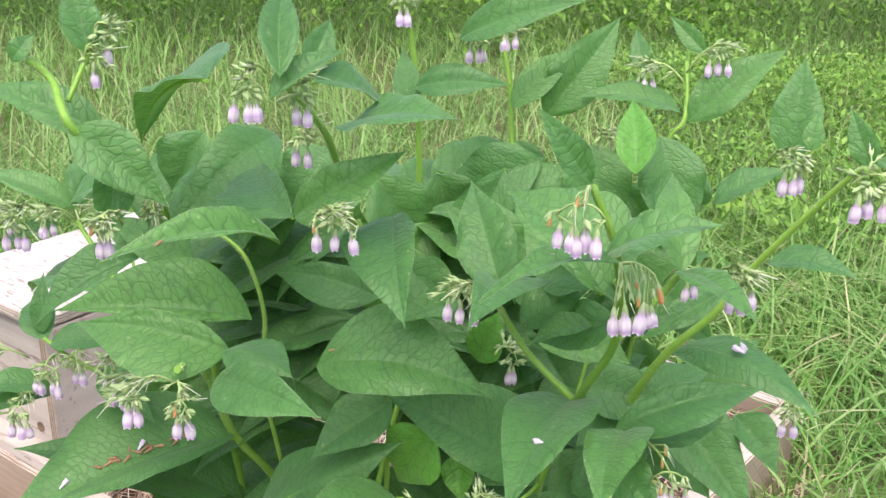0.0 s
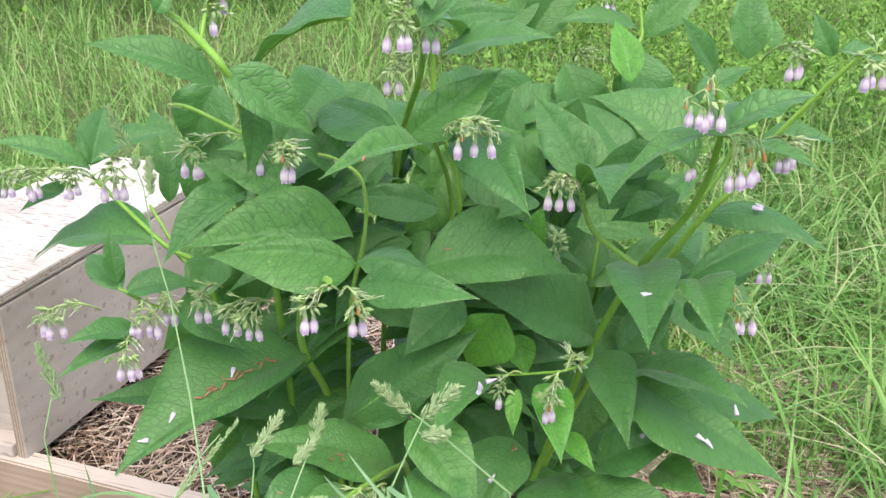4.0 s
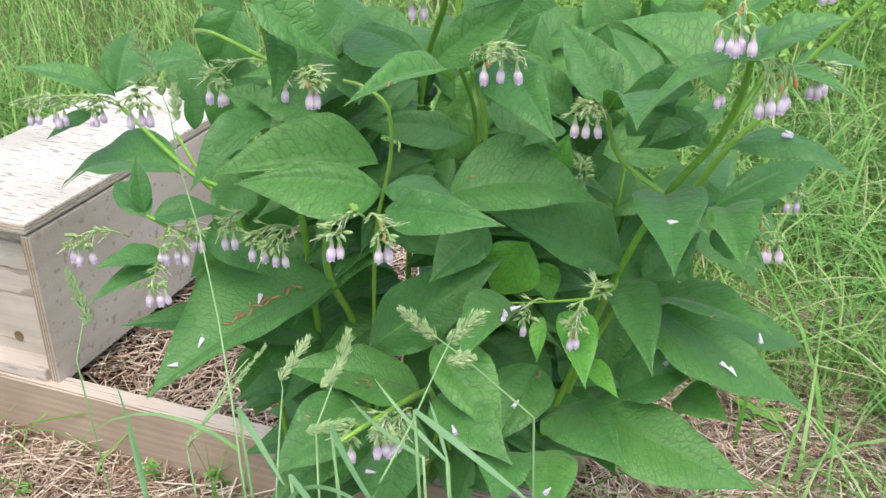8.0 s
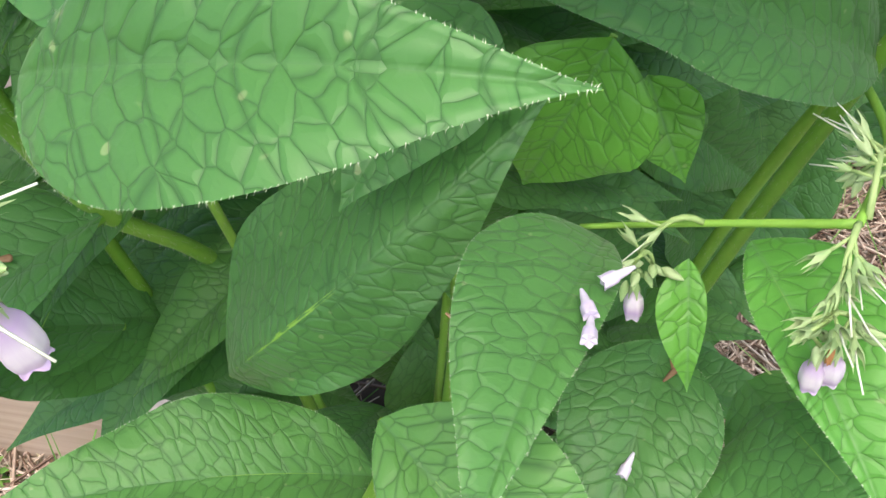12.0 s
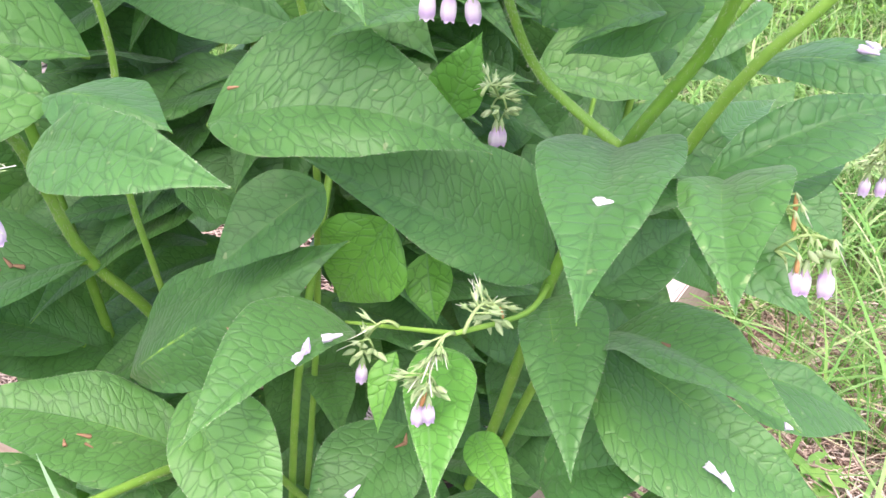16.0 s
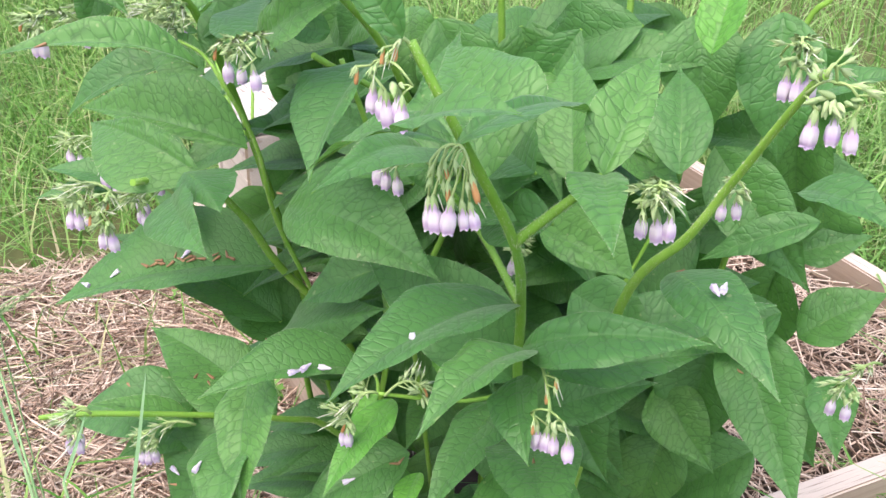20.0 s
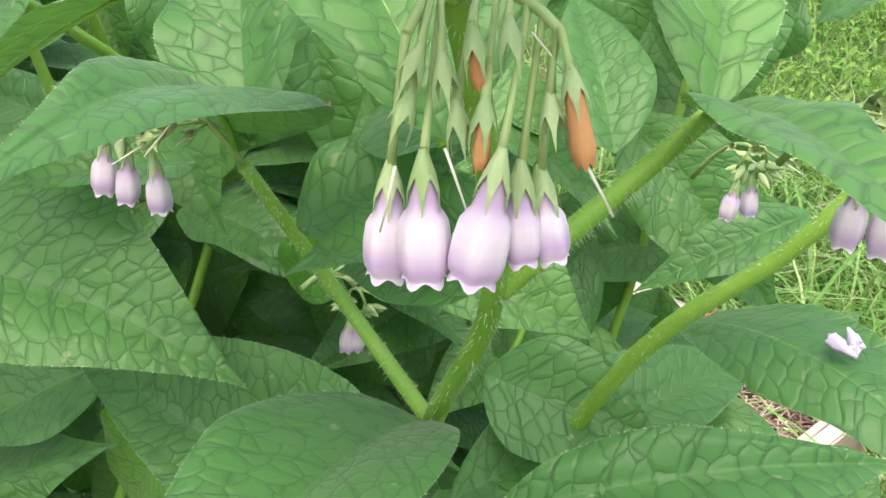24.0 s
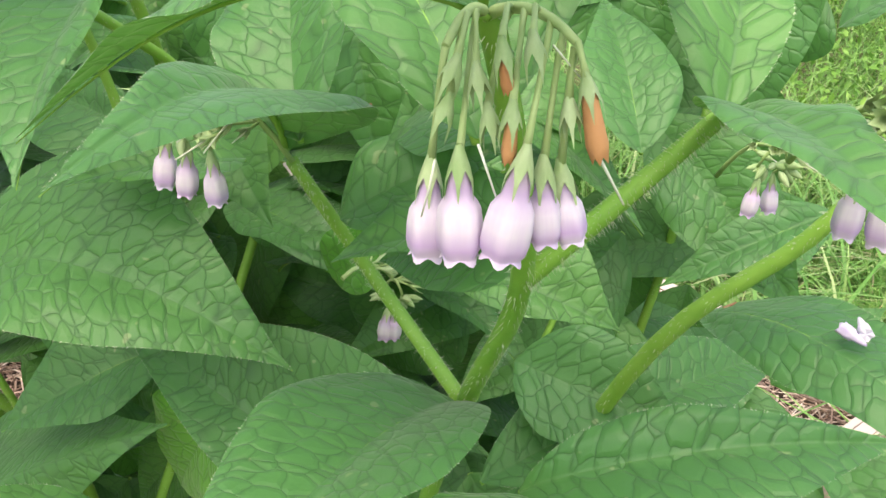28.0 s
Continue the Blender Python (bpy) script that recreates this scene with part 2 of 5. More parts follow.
LID = flaked(wood_material("bleached_plywood", (0.44, 0.41, 0.375), (0.72, 0.70, 0.67), 0.15, 0.45, wavy=0.2), 30.0, 0.59, (0.22, 0.17, 0.13))
flaked(PLY, 11.0, 0.62, (0.30, 0.24, 0.20))
PINE = wood_material("bed_board", (0.30, 0.225, 0.17), (0.50, 0.40, 0.315), 0.6, 1.0, 60.0, (0.56, 0.49, 0.43), wavy=0.22)
DARKWOOD = wood_material("old_stake", (0.12, 0.08, 0.05), (0.26, 0.17, 0.11), 0.3)
SOIL = plain_material("soil", (0.035, 0.022, 0.014), (0.11, 0.075, 0.045), 30.0, 0.95, 0.9, 0.0, 0.01)
# turf is darkened to stand for the shade down among the grass blades
TURF = plain_material("turf", (0.05, 0.085, 0.02), (0.15, 0.14, 0.06), 7.0, 0.95, 0.9, 0.0, 0.02)
GRASS = island_material("grass", [(0.0, (0.07, 0.21, 0.03)), (0.45, (0.16, 0.36, 0.07)), (0.8, (0.28, 0.46, 0.14)), (0.92, (0.42, 0.50, 0.24)), (1.0, (0.62, 0.55, 0.38))], 0.45, 0.3, (1.0, 0.98, 0.85))
STRAW = island_material("straw", [(0.0, (0.16, 0.10, 0.07)), (0.3, (0.42, 0.31, 0.24)), (0.75, (0.70, 0.57, 0.47)), (1.0, (0.84, 0.76, 0.66))], 0.7, 0.0, (0.9, 0.86, 0.84))
FAR_GRASS = island_material("far_grass", [(0.0, (0.13, 0.30, 0.06)), (0.6, (0.23, 0.42, 0.12)), (0.92, (0.34, 0.50, 0.20)), (1.0, (0.48, 0.50, 0.29))], 0.5, 0.3, (1.0, 1.0, 0.9))
WEED = island_material("weed_leaves", [(0.0, (0.09, 0.23, 0.03)), (0.5, (0.17, 0.36, 0.06)), (1.0, (0.28, 0.48, 0.11))], 0.5, 0.3)
SEEDS = plain_material("grass_seed_head", (0.21, 0.35, 0.14), (0.38, 0.49, 0.26), 200.0, 0.7, 0.6)

# ---- building helpers ----


def mesh_of(bm, name):
    me = bpy.data.meshes.new(name)
    bm.to_mesh(me)
    bm.free()
    return me


def part(name, data, material, parent=None, label=""):
    me = mesh_of(data, name) if isinstance(data, bmesh.types.BMesh) else data
    if not me.materials:
        me.materials.append(material)
    ob = new(name, me)
    ob.parent = parent
    if label:
        ob["label"] = label
    return ob


def smooth(bm):
    for f in bm.faces:
        f.smooth = True
    return bm


def box_bm(sx, sy, sz, bevel=0.0015, at=(0, 0, 0)):
    """A block with eased edges, its lower face centred on at."""
    bm = bmesh.new()
    bmesh.ops.create_cube(bm, size=1, matrix=Matrix.Translation((at[0], at[1], at[2] + sz / 2)) @ Matrix.Diagonal((sx, sy, sz, 1)))
    if bevel:
        bmesh.ops.bevel(bm, geom=bm.edges[:], offset=bevel, segments=2, affect="EDGES")
    return bm


def tube_bm(points, radii, sides=8, bm=None):
    """A round stem along a line of points."""
    bm = bm or bmesh.new()
    pts = [Vector(p) for p in points]
    rings = []
    ref = Vector((0.31, 0.17, 0.93))
    for i, p in enumerate(pts):
        d = (pts[min(i + 1, len(pts) - 1)] - pts[max(i - 1, 0)]).normalized()
        if abs(d.dot(ref)) > 0.95:
            ref = Vector((1, 0.2, 0))
        a = d.cross(ref).normalized()
        b = d.cross(a)
        rings.append([bm.verts.new(p + radii[i] * (math.cos(k * math.tau / sides) * a + math.sin(k * math.tau / sides) * b)) for k in range(sides)])
    for r0, r1 in zip(rings, rings[1:]):
        for k in range(sides):
            bm.faces.new((r0[k], r0[(k + 1) % sides], r1[(k + 1) % sides], r1[k])).smooth = True
    bm.faces.new(rings[0][::-1])
    bm.faces.new(rings[-1])
    return bm


def bend(a, b, lift, n=8):
    """Points from a to b along an arc that rises by the vector lift at its middle."""
    a, b, lift = Vector(a), Vector(b), Vector(lift)
    return [a.lerp(b, i / n) + lift * (4 * (i / n) * (1 - i / n)) for i in range(n + 1)]

# ---- ground and raised bed ----
GROUND, RIM = 0.17, 0.30
rng = np.random.default_rng(5)


def ground_height(x, y):
    return GROUND + 0.02 * math.sin(1.7 * x + 0.4) * math.cos(1.3 * y) + 0.012 * noise.noise((3 * x, 3 * y, 0)) + 0.012 * max(0.0, math.hypot(x, y) - 3)


bm = bmesh.new()
steps = [-60, -30, -15, -8, -5] + [i * 0.25 for i in range(-16, 17)] + [5, 8, 15, 30, 60]
rows = [[bm.verts.new((x, y + 1, ground_height(x, y + 1))) for x in steps] for y in steps]
for r0, r1 in zip(rows, rows[1:]):
    for k in range(len(steps) - 1):
        bm.faces.new((r0[k], r0[k + 1], r1[k + 1], r1[k])).smooth = True
ground = tagged(part("ground", bm, TURF), "rough meadow soil under long grass and straw", "ground", kind="structure")

CORNER = Vector((0.196, 1.058, 0))
ALONG_L = Vector((-0.819, 0.574, 0))
ALONG_R = Vector((0.636, 0.772, 0)).normalized()


def frame_matrix(origin, along, inward):
    """Local x runs along, y inward, z up."""
    return Matrix(((along.x, inward.x, 0, origin.x), (along.y, inward.y, 0, origin.y), (0, 0, 1, origin.z), (0, 0, 0, 1)))


bed = tagged(new("raised_bed"), "low raised garden bed of weathered pine boards around the comfrey", "raised bed")


def board(start, along, length, outward, name="board"):
    b = box_bm(length, 0.038, 0.19, 0.003, (length / 2, 0.019, RIM - 0.19))
    for v in b.verts:
        v.co.y += 0.003 * noise.noise((v.co.x * 3, v.co.z * 8, 1))
    ob = part(name, b, PINE, bed)
    ob.matrix_basis = frame_matrix(Vector((start.x, start.y, 0)), along, outward)
    return ob


OUT_L = Vector((-0.574, -0.819, 0))
OUT_R = Vector((0.772, -0.636, 0)).normalized()
board(CORNER - ALONG_L * 0.038, ALONG_L, 1.17, OUT_L)
board(CORNER + ALONG_R * 0.002, ALONG_R, 0.95, OUT_R)
far_r = CORNER + ALONG_R * 0.95
board(far_r, ALONG_L, 1.13, ALONG_R)
board(CORNER + ALONG_L * 1.132, ALONG_R, 0.95, ALONG_L)
stake = part("corner_stake", box_bm(0.045, 0.045, 0.24, 0.004), DARKWOOD, bed, "dark weathered corner stake")
stake.matrix_basis = frame_matrix(CORNER + ALONG_L * 1.16 + OUT_L * 0.02 + Vector((0, 0, 0.09)), ALONG_L, OUT_L)

bm = bmesh.new()
N = 26
grid = []
for i in range(N + 1):
    row = []
    for j in range(N + 1):
        p = CORNER + ALONG_L * (1.13 * i / N) + ALONG_R * (0.95 * j / N)
        row.append(bm.verts.new((p.x, p.y, RIM - 0.055 + 0.02 * noise.noise((9 * p.x, 9 * p.y, 2)))))
    grid.append(row)
for r0, r1 in zip(grid, grid[1:]):
    for k in range(N):
        bm.faces.new((r0[k], r1[k], r1[k + 1], r0[k + 1])).smooth = True
soil = tagged(part("soil", bm, SOIL), "dark crumbly soil inside the raised bed", "soil", kind="structure")

# ---- the plywood nest box on the rim of the bed ----
nest = tagged(new("nest_box"), "pale weathered plywood nest box with an overhanging lid", "wooden box")
BX = Vector((-0.449, 1.515, RIM))
nest.matrix_basis = frame_matrix(BX, ALONG_L, Vector((0.574, 0.819, 0)))
WIDE, DEEP, HIGH = 0.27, 0.58, 0.27
# the near side panel stands proud of the front and reaches below the landing board
near_side = part("side_panel", box_bm(0.018, DEEP + 0.026, HIGH + 0.004, 0.0012, (-0.004, DEEP / 2 - 0.013, -0.006)), PLY, nest)
for layer in range(3):
    part("ply_edge", box_bm(0.0022, 0.0015, HIGH - 0.002, 0.0003, (-0.009 + 0.0052 * layer, -0.0265, -0.003)), PINE, near_side, "darker plywood layer along the edge")
part("side_panel", box_bm(0.014, DEEP, HIGH, 0.001, (WIDE - 0.007, DEEP / 2, 0.0)), PLY, nest)
FRONT = ((0.022, 0.112), (0.1355, 0.0445), (0.182, 0.046))
for low, tall in FRONT:
    part("front_board", box_bm(WIDE - 0.022, 0.014, tall, 0.0016, (WIDE / 2, 0.012 + 0.003 * (low > 0.18), low)), PLY, nest)
part("top_rail", box_bm(WIDE - 0.022, 0.012, 0.040, 0.001, (WIDE / 2, 0.0235, HIGH - 0.042)), PLY, nest)
part("corner_block", box_bm(0.020, 0.014, 0.040, 0.001, (0.0165, 0.0, HIGH - 0.045)), PINE, nest, "small darker block at the corner")
part("back_panel", box_bm(WIDE - 0.03, 0.014, HIGH, 0.001, (WIDE / 2, DEEP - 0.01, 0.0)), PLY, nest)
part("landing_board", box_bm(WIDE + 0.01, 0.052, 0.022, 0.0015, (WIDE / 2 + 0.0135, -0.006, 0.0)), PLY, nest)
part("floor_panel", box_bm(WIDE - 0.03, DEEP - 0.08, 0.012, 0.001, (WIDE / 2, DEEP / 2 + 0.02, 0.002)), PLY, nest)
lid = part("lid", box_bm(WIDE + 0.030, DEEP + 0.06, 0.018, 0.0012, (WIDE / 2 + 0.003, DEEP / 2, HIGH + 0.002)), LID, nest)
for layer in range(3):
    part("ply_edge", box_bm(WIDE + 0.0315, DEEP + 0.0615, 0.0022, 0.0004, (WIDE / 2 + 0.003, DEEP / 2, HIGH + 0.0045 + 0.0052 * layer)), PINE, lid, "darker plywood layer along the edge")
plug = part("plug", tube_bm([(0.085, 0.0030, 0.052), (0.085, 0.0085, 0.052)], [0.009, 0.009], 20), DARKWOOD, nest, "round dark plug in the front")

# ---- the comfrey ----
comfrey = tagged(new("comfrey_plant"), "large flowering comfrey with broad veined leaves and lilac bells", "comfrey")
comfrey.location = (0.12, 1.12, 0.24)
BACK = Matrix.Translation(-comfrey.location)
leaf_count = [0]


def outline(t, wide):
    """Half width of a comfrey leaf along its length, 1 at the widest place."""
    if t < wide:
        return max(math.sin(0.5 * math.pi * t / wide) ** 0.68, 0.03)
    e = (t - wide) / (1 - wide)
    return max(math.cos(0.5 * math.pi * e) ** 1.15 * (1 - 0.18 * e ** 3), 0.012)


def leaf(base, tip, width, face, arch=0.1, cup=0.1, material=None, wave=0.06, lean=0.0, bow=None, wide=0.34, curl=0.03):
    """A comfrey leaf: oval, drawn out to a point, keeled, puckered between its side veins, with rippled margins.
    lean makes one half the broader, bow swings the midrib sideways, curl turns the tip down."""
    material = material or GREEN
    leaf_count[0] += 1
    seed = leaf_count[0] * 1.37
    base, tip, face = Vector(base), Vector(tip), Vector(face)
    ax = tip - base
    length = ax.length
    d = ax / length
    n = (face - d * face.dot(d)).normalized()
    s = d.cross(n)
    bow = 0.07 * noise.noise((seed, 0, 7)) if bow is None else bow
    big = length > 0.09
    NL, NW = (34, 16) if big else (20, 10)

    def spine(t):
        return base + ax * t + n * (arch * length * math.sin(math.pi * t ** 0.8) - curl * length * max(0.0, (t - 0.6) / 0.4) ** 2) + s * (bow * length * math.sin(math.pi * t))

    co, flat = [], []
    for i in range(NL + 1):
        t = i / NL
        mid, p = spine(t), outline(t, wide)
        for j in range(NW + 1):
            u = 2 * j / NW - 1
            a = abs(u)
            half = 0.5 * width * p * (1 + (lean if u > 0 else -lean))
            ripple = wave * width * a ** 1.5 * (noise.noise((seed + 3 * u, 5.5 * t, 1.0)) + 0.5 * math.sin(t * 17 + seed + (2 if u > 0 else 0)) * a)
            fold = cup * half * (3.2 * a ** 1.15 - 3.0 * max(0.0, a - 0.45) ** 2)
            keel = -0.02 * width * math.exp(-(a * 6) ** 2) * p
            rise = (t * length - 1.9 * (half * a) ** 1.25) / 0.021
            pucker = 0.0007 * abs(math.sin(math.pi * rise)) * math.sin(math.pi * a) * p if big else 0.0
            co.append(BACK @ (mid + s * (half * u) + n * (fold + ripple * p + keel + pucker)))
            flat.append((half * u, t * length))
    faces = [(i * (NW + 1) + k, i * (NW + 1) + k + 1, (i + 1) * (NW + 1) + k + 1, (i + 1) * (NW + 1) + k) for i in range(NL) for k in range(NW)]
    me = bpy.data.meshes.new("leaf")
    me.from_pydata(co, [], faces)
    layer = me.uv_layers.new(name="UVMap")
    layer.data.foreach_set("uv", [c for f in faces for v in f for c in flat[v]])
    me.polygons.foreach_set("use_smooth", [True] * len(faces))
    ob = part("leaf", me, material, comfrey)
    # the midrib stands out below the blade
    line, rad = [], []
    for i in range(0, NL + 1, 2):
        t = i / NL
        thick = 0.0016 * (1 - 0.85 * t) * min(1.2, width / 0.07)
        line.append(BACK @ (spine(t) - n * (0.02 * width + thick * (0.95 - 0.55 * (1 - t) ** 5))))
        rad.append(thick)
    part("midrib", tube_bm(line, rad, 6), STEM, ob, "pale green midrib")
    # a fringe of short stiff hairs on the margins of the leaves that hang in front
    if big and base.y < 0.91 and base.z > 0.6:
        rnd = random.Random(leaf_count[0])
        verts, tris = [], []
        for side in (0, NW):
            for i in range(1, NL):
                for _ in range(int(2 + 90 * length / NL * 9)):
                    q, r = Vector(co[i * (NW + 1) + side]), Vector(co[(i + 1) * (NW + 1) + side])
                    inner = Vector(co[i * (NW + 1) + (1 if side == 0 else NW - 1)])
                    out = (q - inner).normalized()
                    p = q.lerp(r, rnd.random()) - out * 0.0003
                    along = (r - q).normalized()
                    k = len(verts)
                    verts += [p - along * 0.00010, p + along * 0.00010, p + out * rnd.uniform(0.0005, 0.0011) + along * rnd.uniform(-0.0004, 0.0006) + n * rnd.uniform(-0.0003, 0.0006)]
                    tris.append((k, k + 1, k + 2))
        fm = bpy.data.meshes.new("leaf_fringe")
        fm.from_pydata(verts, [], tris)
        part("leaf_fringe", fm, BRISTLE, ob, "short pale hairs along the margin")["kind"] = "stuff"
    return ob


def stem(points, r0, r1, hairs=0):
    """A stem through a few points, rounded between them, with bristles."""
    pts = [Vector(p) for p in points]
    fine = []
    for i in range(len(pts) - 1):
        p0, p1, p2, p3 = pts[max(i - 1, 0)], pts[i], pts[i + 1], pts[min(i + 2, len(pts) - 1)]
        for k in range(6):
            t = k / 6
            fine.append(0.5 * (2 * p1 + (p2 - p0) * t + (2 * p0 - 5 * p1 + 4 * p2 - p3) * t * t + (3 * p1 - p0 - 3 * p2 + p3) * t ** 3))
    fine.append(pts[-1])
    m = len(fine) - 1
    bm = tube_bm(fine, [0.74 * (r0 + (r1 - r0) * i / m) for i in range(m + 1)], 10)
    bm.transform(BACK)
    ob = part("stem", bm, STEM, comfrey)
    if hairs and r0 > 0.003:
        hb = bmesh.new()
        rnd = random.Random(hairs)
        for _ in range(int(1.6 * hairs)):
            i = rnd.randrange(m)
            p = fine[i].lerp(fine[i + 1], rnd.random())
            d = (fine[i + 1] - fine[i]).normalized()
            out = d.cross(Vector((rnd.gauss(0, 1), rnd.gauss(0, 1), rnd.gauss(0, 1)))).normalized()
            r = 0.74 * (r0 + (r1 - r0) * i / m)
            tip = p + out * (r + rnd.uniform(0.0008, 0.0022)) - Vector((0, 0, 0.0006))
            a, b = d.cross(out) * 0.00009, d * 0.00009
            foot = [hb.verts.new(p + out * r * 0.95 + q) for q in (a, b - a, -b)]
            top = hb.verts.new(tip)
            for k in range(3):
                hb.faces.new((foot[k], foot[(k + 1) % 3], top))
        hb.transform(BACK)
        part("stem_fuzz", hb, BRISTLE, ob, "short stiff whitish bristles")["kind"] = "stuff"
    return ob


def corolla_material(name, tube, limb, amount):
    m, ns, ls, b = mat(name, 0.6)
    sep = ns.new("ShaderNodeSeparateXYZ")
    ls.new(ns.new("ShaderNodeTexCoord").outputs["Object"], sep.inputs[0])
    down = maths(ns, ls, "MULTIPLY", sep.outputs[2], -58.0, True)
    info = ns.new("ShaderNodeObjectInfo")
    down = maths(ns, ls, "ADD", down, maths(ns, ls, "MULTIPLY", maths(ns, ls, "SUBTRACT", info.outputs["Random"], 0.5), 0.35), True)
    col = ramp(ns, ls, down, [(0.0, (0.46, 0.44, 0.34)), (0.30, (0.60, 0.46, 0.66)), (0.52, tube), (0.66, tube), (0.86, limb), (1.0, (0.80, 0.70, 0.86))])
    # faint streaks run down the bell
    n1 = node(ns, "TexNoise", Scale=1.0, Detail=2.0)
    mp = ns.new("ShaderNodeMapping")
    mp.inputs["Scale"].default_value = (1100.0, 1100.0, 120.0)
    ls.new(ns.new("ShaderNodeTexCoord").outputs["Object"], mp.inputs[0])
    ls.new(mp.outputs[0], n1.inputs["Vector"])
    col = mixed(ns, ls, maths(ns, ls, "MULTIPLY", n1.outputs[0], 0.35), col, (0.58, 0.38, 0.68))
    ls.new(col, b.inputs["Base Color"])
    see_through(m, ns, ls, b, col, amount)
    return m


BELL = corolla_material("comfrey_bell", (0.88, 0.82, 0.88), (0.68, 0.50, 0.78), 0.3)


def lathe_bm(profile, sides, lobes=0):
    """Rings hung below the origin; the last ring may be cut into small lobes."""
    bm = bmesh.new()
    rings = []
    for k, (z, rad) in enumerate(profile):
        ring = []
        for i in range(sides):
            a = i * math.tau / sides
            last = lobes and k == len(profile) - 1
            c = math.cos(lobes * a)
            swell = rad * (1 + 0.09 * c if last else 1 + 0.085 * c * (lobes > 0) * min(1.0, -60 * z))
            ring.append(bm.verts.new((swell * math.cos(a), swell * math.sin(a), z - (0.0006 * c if last else 0))))
        rings.append(ring)
    for r0, r1 in zip(rings, rings[1:]):
        for i in range(sides):
            bm.faces.new((r0[i], r0[(i + 1) % sides], r1[(i + 1) % sides], r1[i])).smooth = True
    return bm


bell_mesh = mesh_of(lathe_bm([(-0.0005, 0.0010), (-0.004, 0.0017), (-0.0068, 0.0022), (-0.0076, 0.0028), (-0.0088, 0.0034), (-0.0115, 0.0037), (-0.0142, 0.0037), (-0.0158, 0.0034), (-0.0166, 0.0029), (-0.0169, 0.0029), (-0.0173, 0.0032)], 30, 5), "corolla")
bell_mesh.materials.append(BELL)
old_mesh = mesh_of(lathe_bm([(-0.0005, 0.0008), (-0.004, 0.0013), (-0.007, 0.0015), (-0.010, 0.0017), (-0.0125, 0.0011)], 10, 5), "withered_corolla")
old_mesh.materials.append(BROWN)


def calyx_bm(length, flare):
    bm = lathe_bm([(0.0012, 0.0006), (-0.001, 0.0013), (-0.0028, 0.0019)], 10)
    ring = [v for v in bm.verts if v.co.z < -0.002]
    ring.sort(key=lambda v: math.atan2(v.co.y, v.co.x))
    for i in range(5):
        a, b, c = ring[2 * i], ring[(2 * i + 1) % 10], ring[(2 * i + 2) % 10]
        d = Vector((b.co.x, b.co.y, 0)).normalized()
        mid = bm.verts.new(d * (0.0020 + flare * 0.4) * 1.05 + Vector((0, 0, -0.003 - 0.35 * length)))
        tip = bm.verts.new(d * (0.0020 + flare) + Vector((0, 0, -0.003 - length)))
        side = Vector((-d.y, d.x, 0)) * 0.00042
        e, f = bm.verts.new(mid.co - side), bm.verts.new(mid.co + side)
        for quad in ((a, b, mid, e), (b, c, f, mid)):
            bm.faces.new(quad).smooth = True
        bm.faces.new((e, mid, tip))
        bm.faces.new((mid, f, tip))
    return bm


calyx_mesh = mesh_of(calyx_bm(0.0060, 0.0006), "calyx")
calyx_mesh.materials.append(HAIRY)
spent_mesh = mesh_of(calyx_bm(0.0058, 0.0005), "spent_calyx")
spent_mesh.materials.append(HAIRY)
style_mesh = mesh_of(tube_bm([(0, 0, -0.001), (0, 0.0003, -0.008), (0, 0.0012, -0.017)], [0.0004, 0.00034, 0.00025], 5), "style")
style_mesh.materials.append(STYLE)
bud_mesh = mesh_of(lathe_bm([(0.0008, 0.0004), (-0.0008, 0.0015), (-0.0030, 0.0017), (-0.0055, 0.0010), (-0.0072, 0.0002)], 8), "bud")
bud_mesh.materials.append(HAIRY)
pick = random.Random(11)


def hung(name, me, at, lean, parent, size=1.0):
    ob = new(name, me)
    ob.parent = parent
    down = Vector(lean).normalized()
    turn = Vector((0, 0, -1)).rotation_difference(down).to_matrix().to_4x4()
    ob.matrix_basis = BACK @ Matrix.Translation(at) @ turn @ Matrix.Rotation(pick.uniform(0, 6.28), 4, "Z") @ Matrix.Diagonal((size, size, size, 1))
    return ob


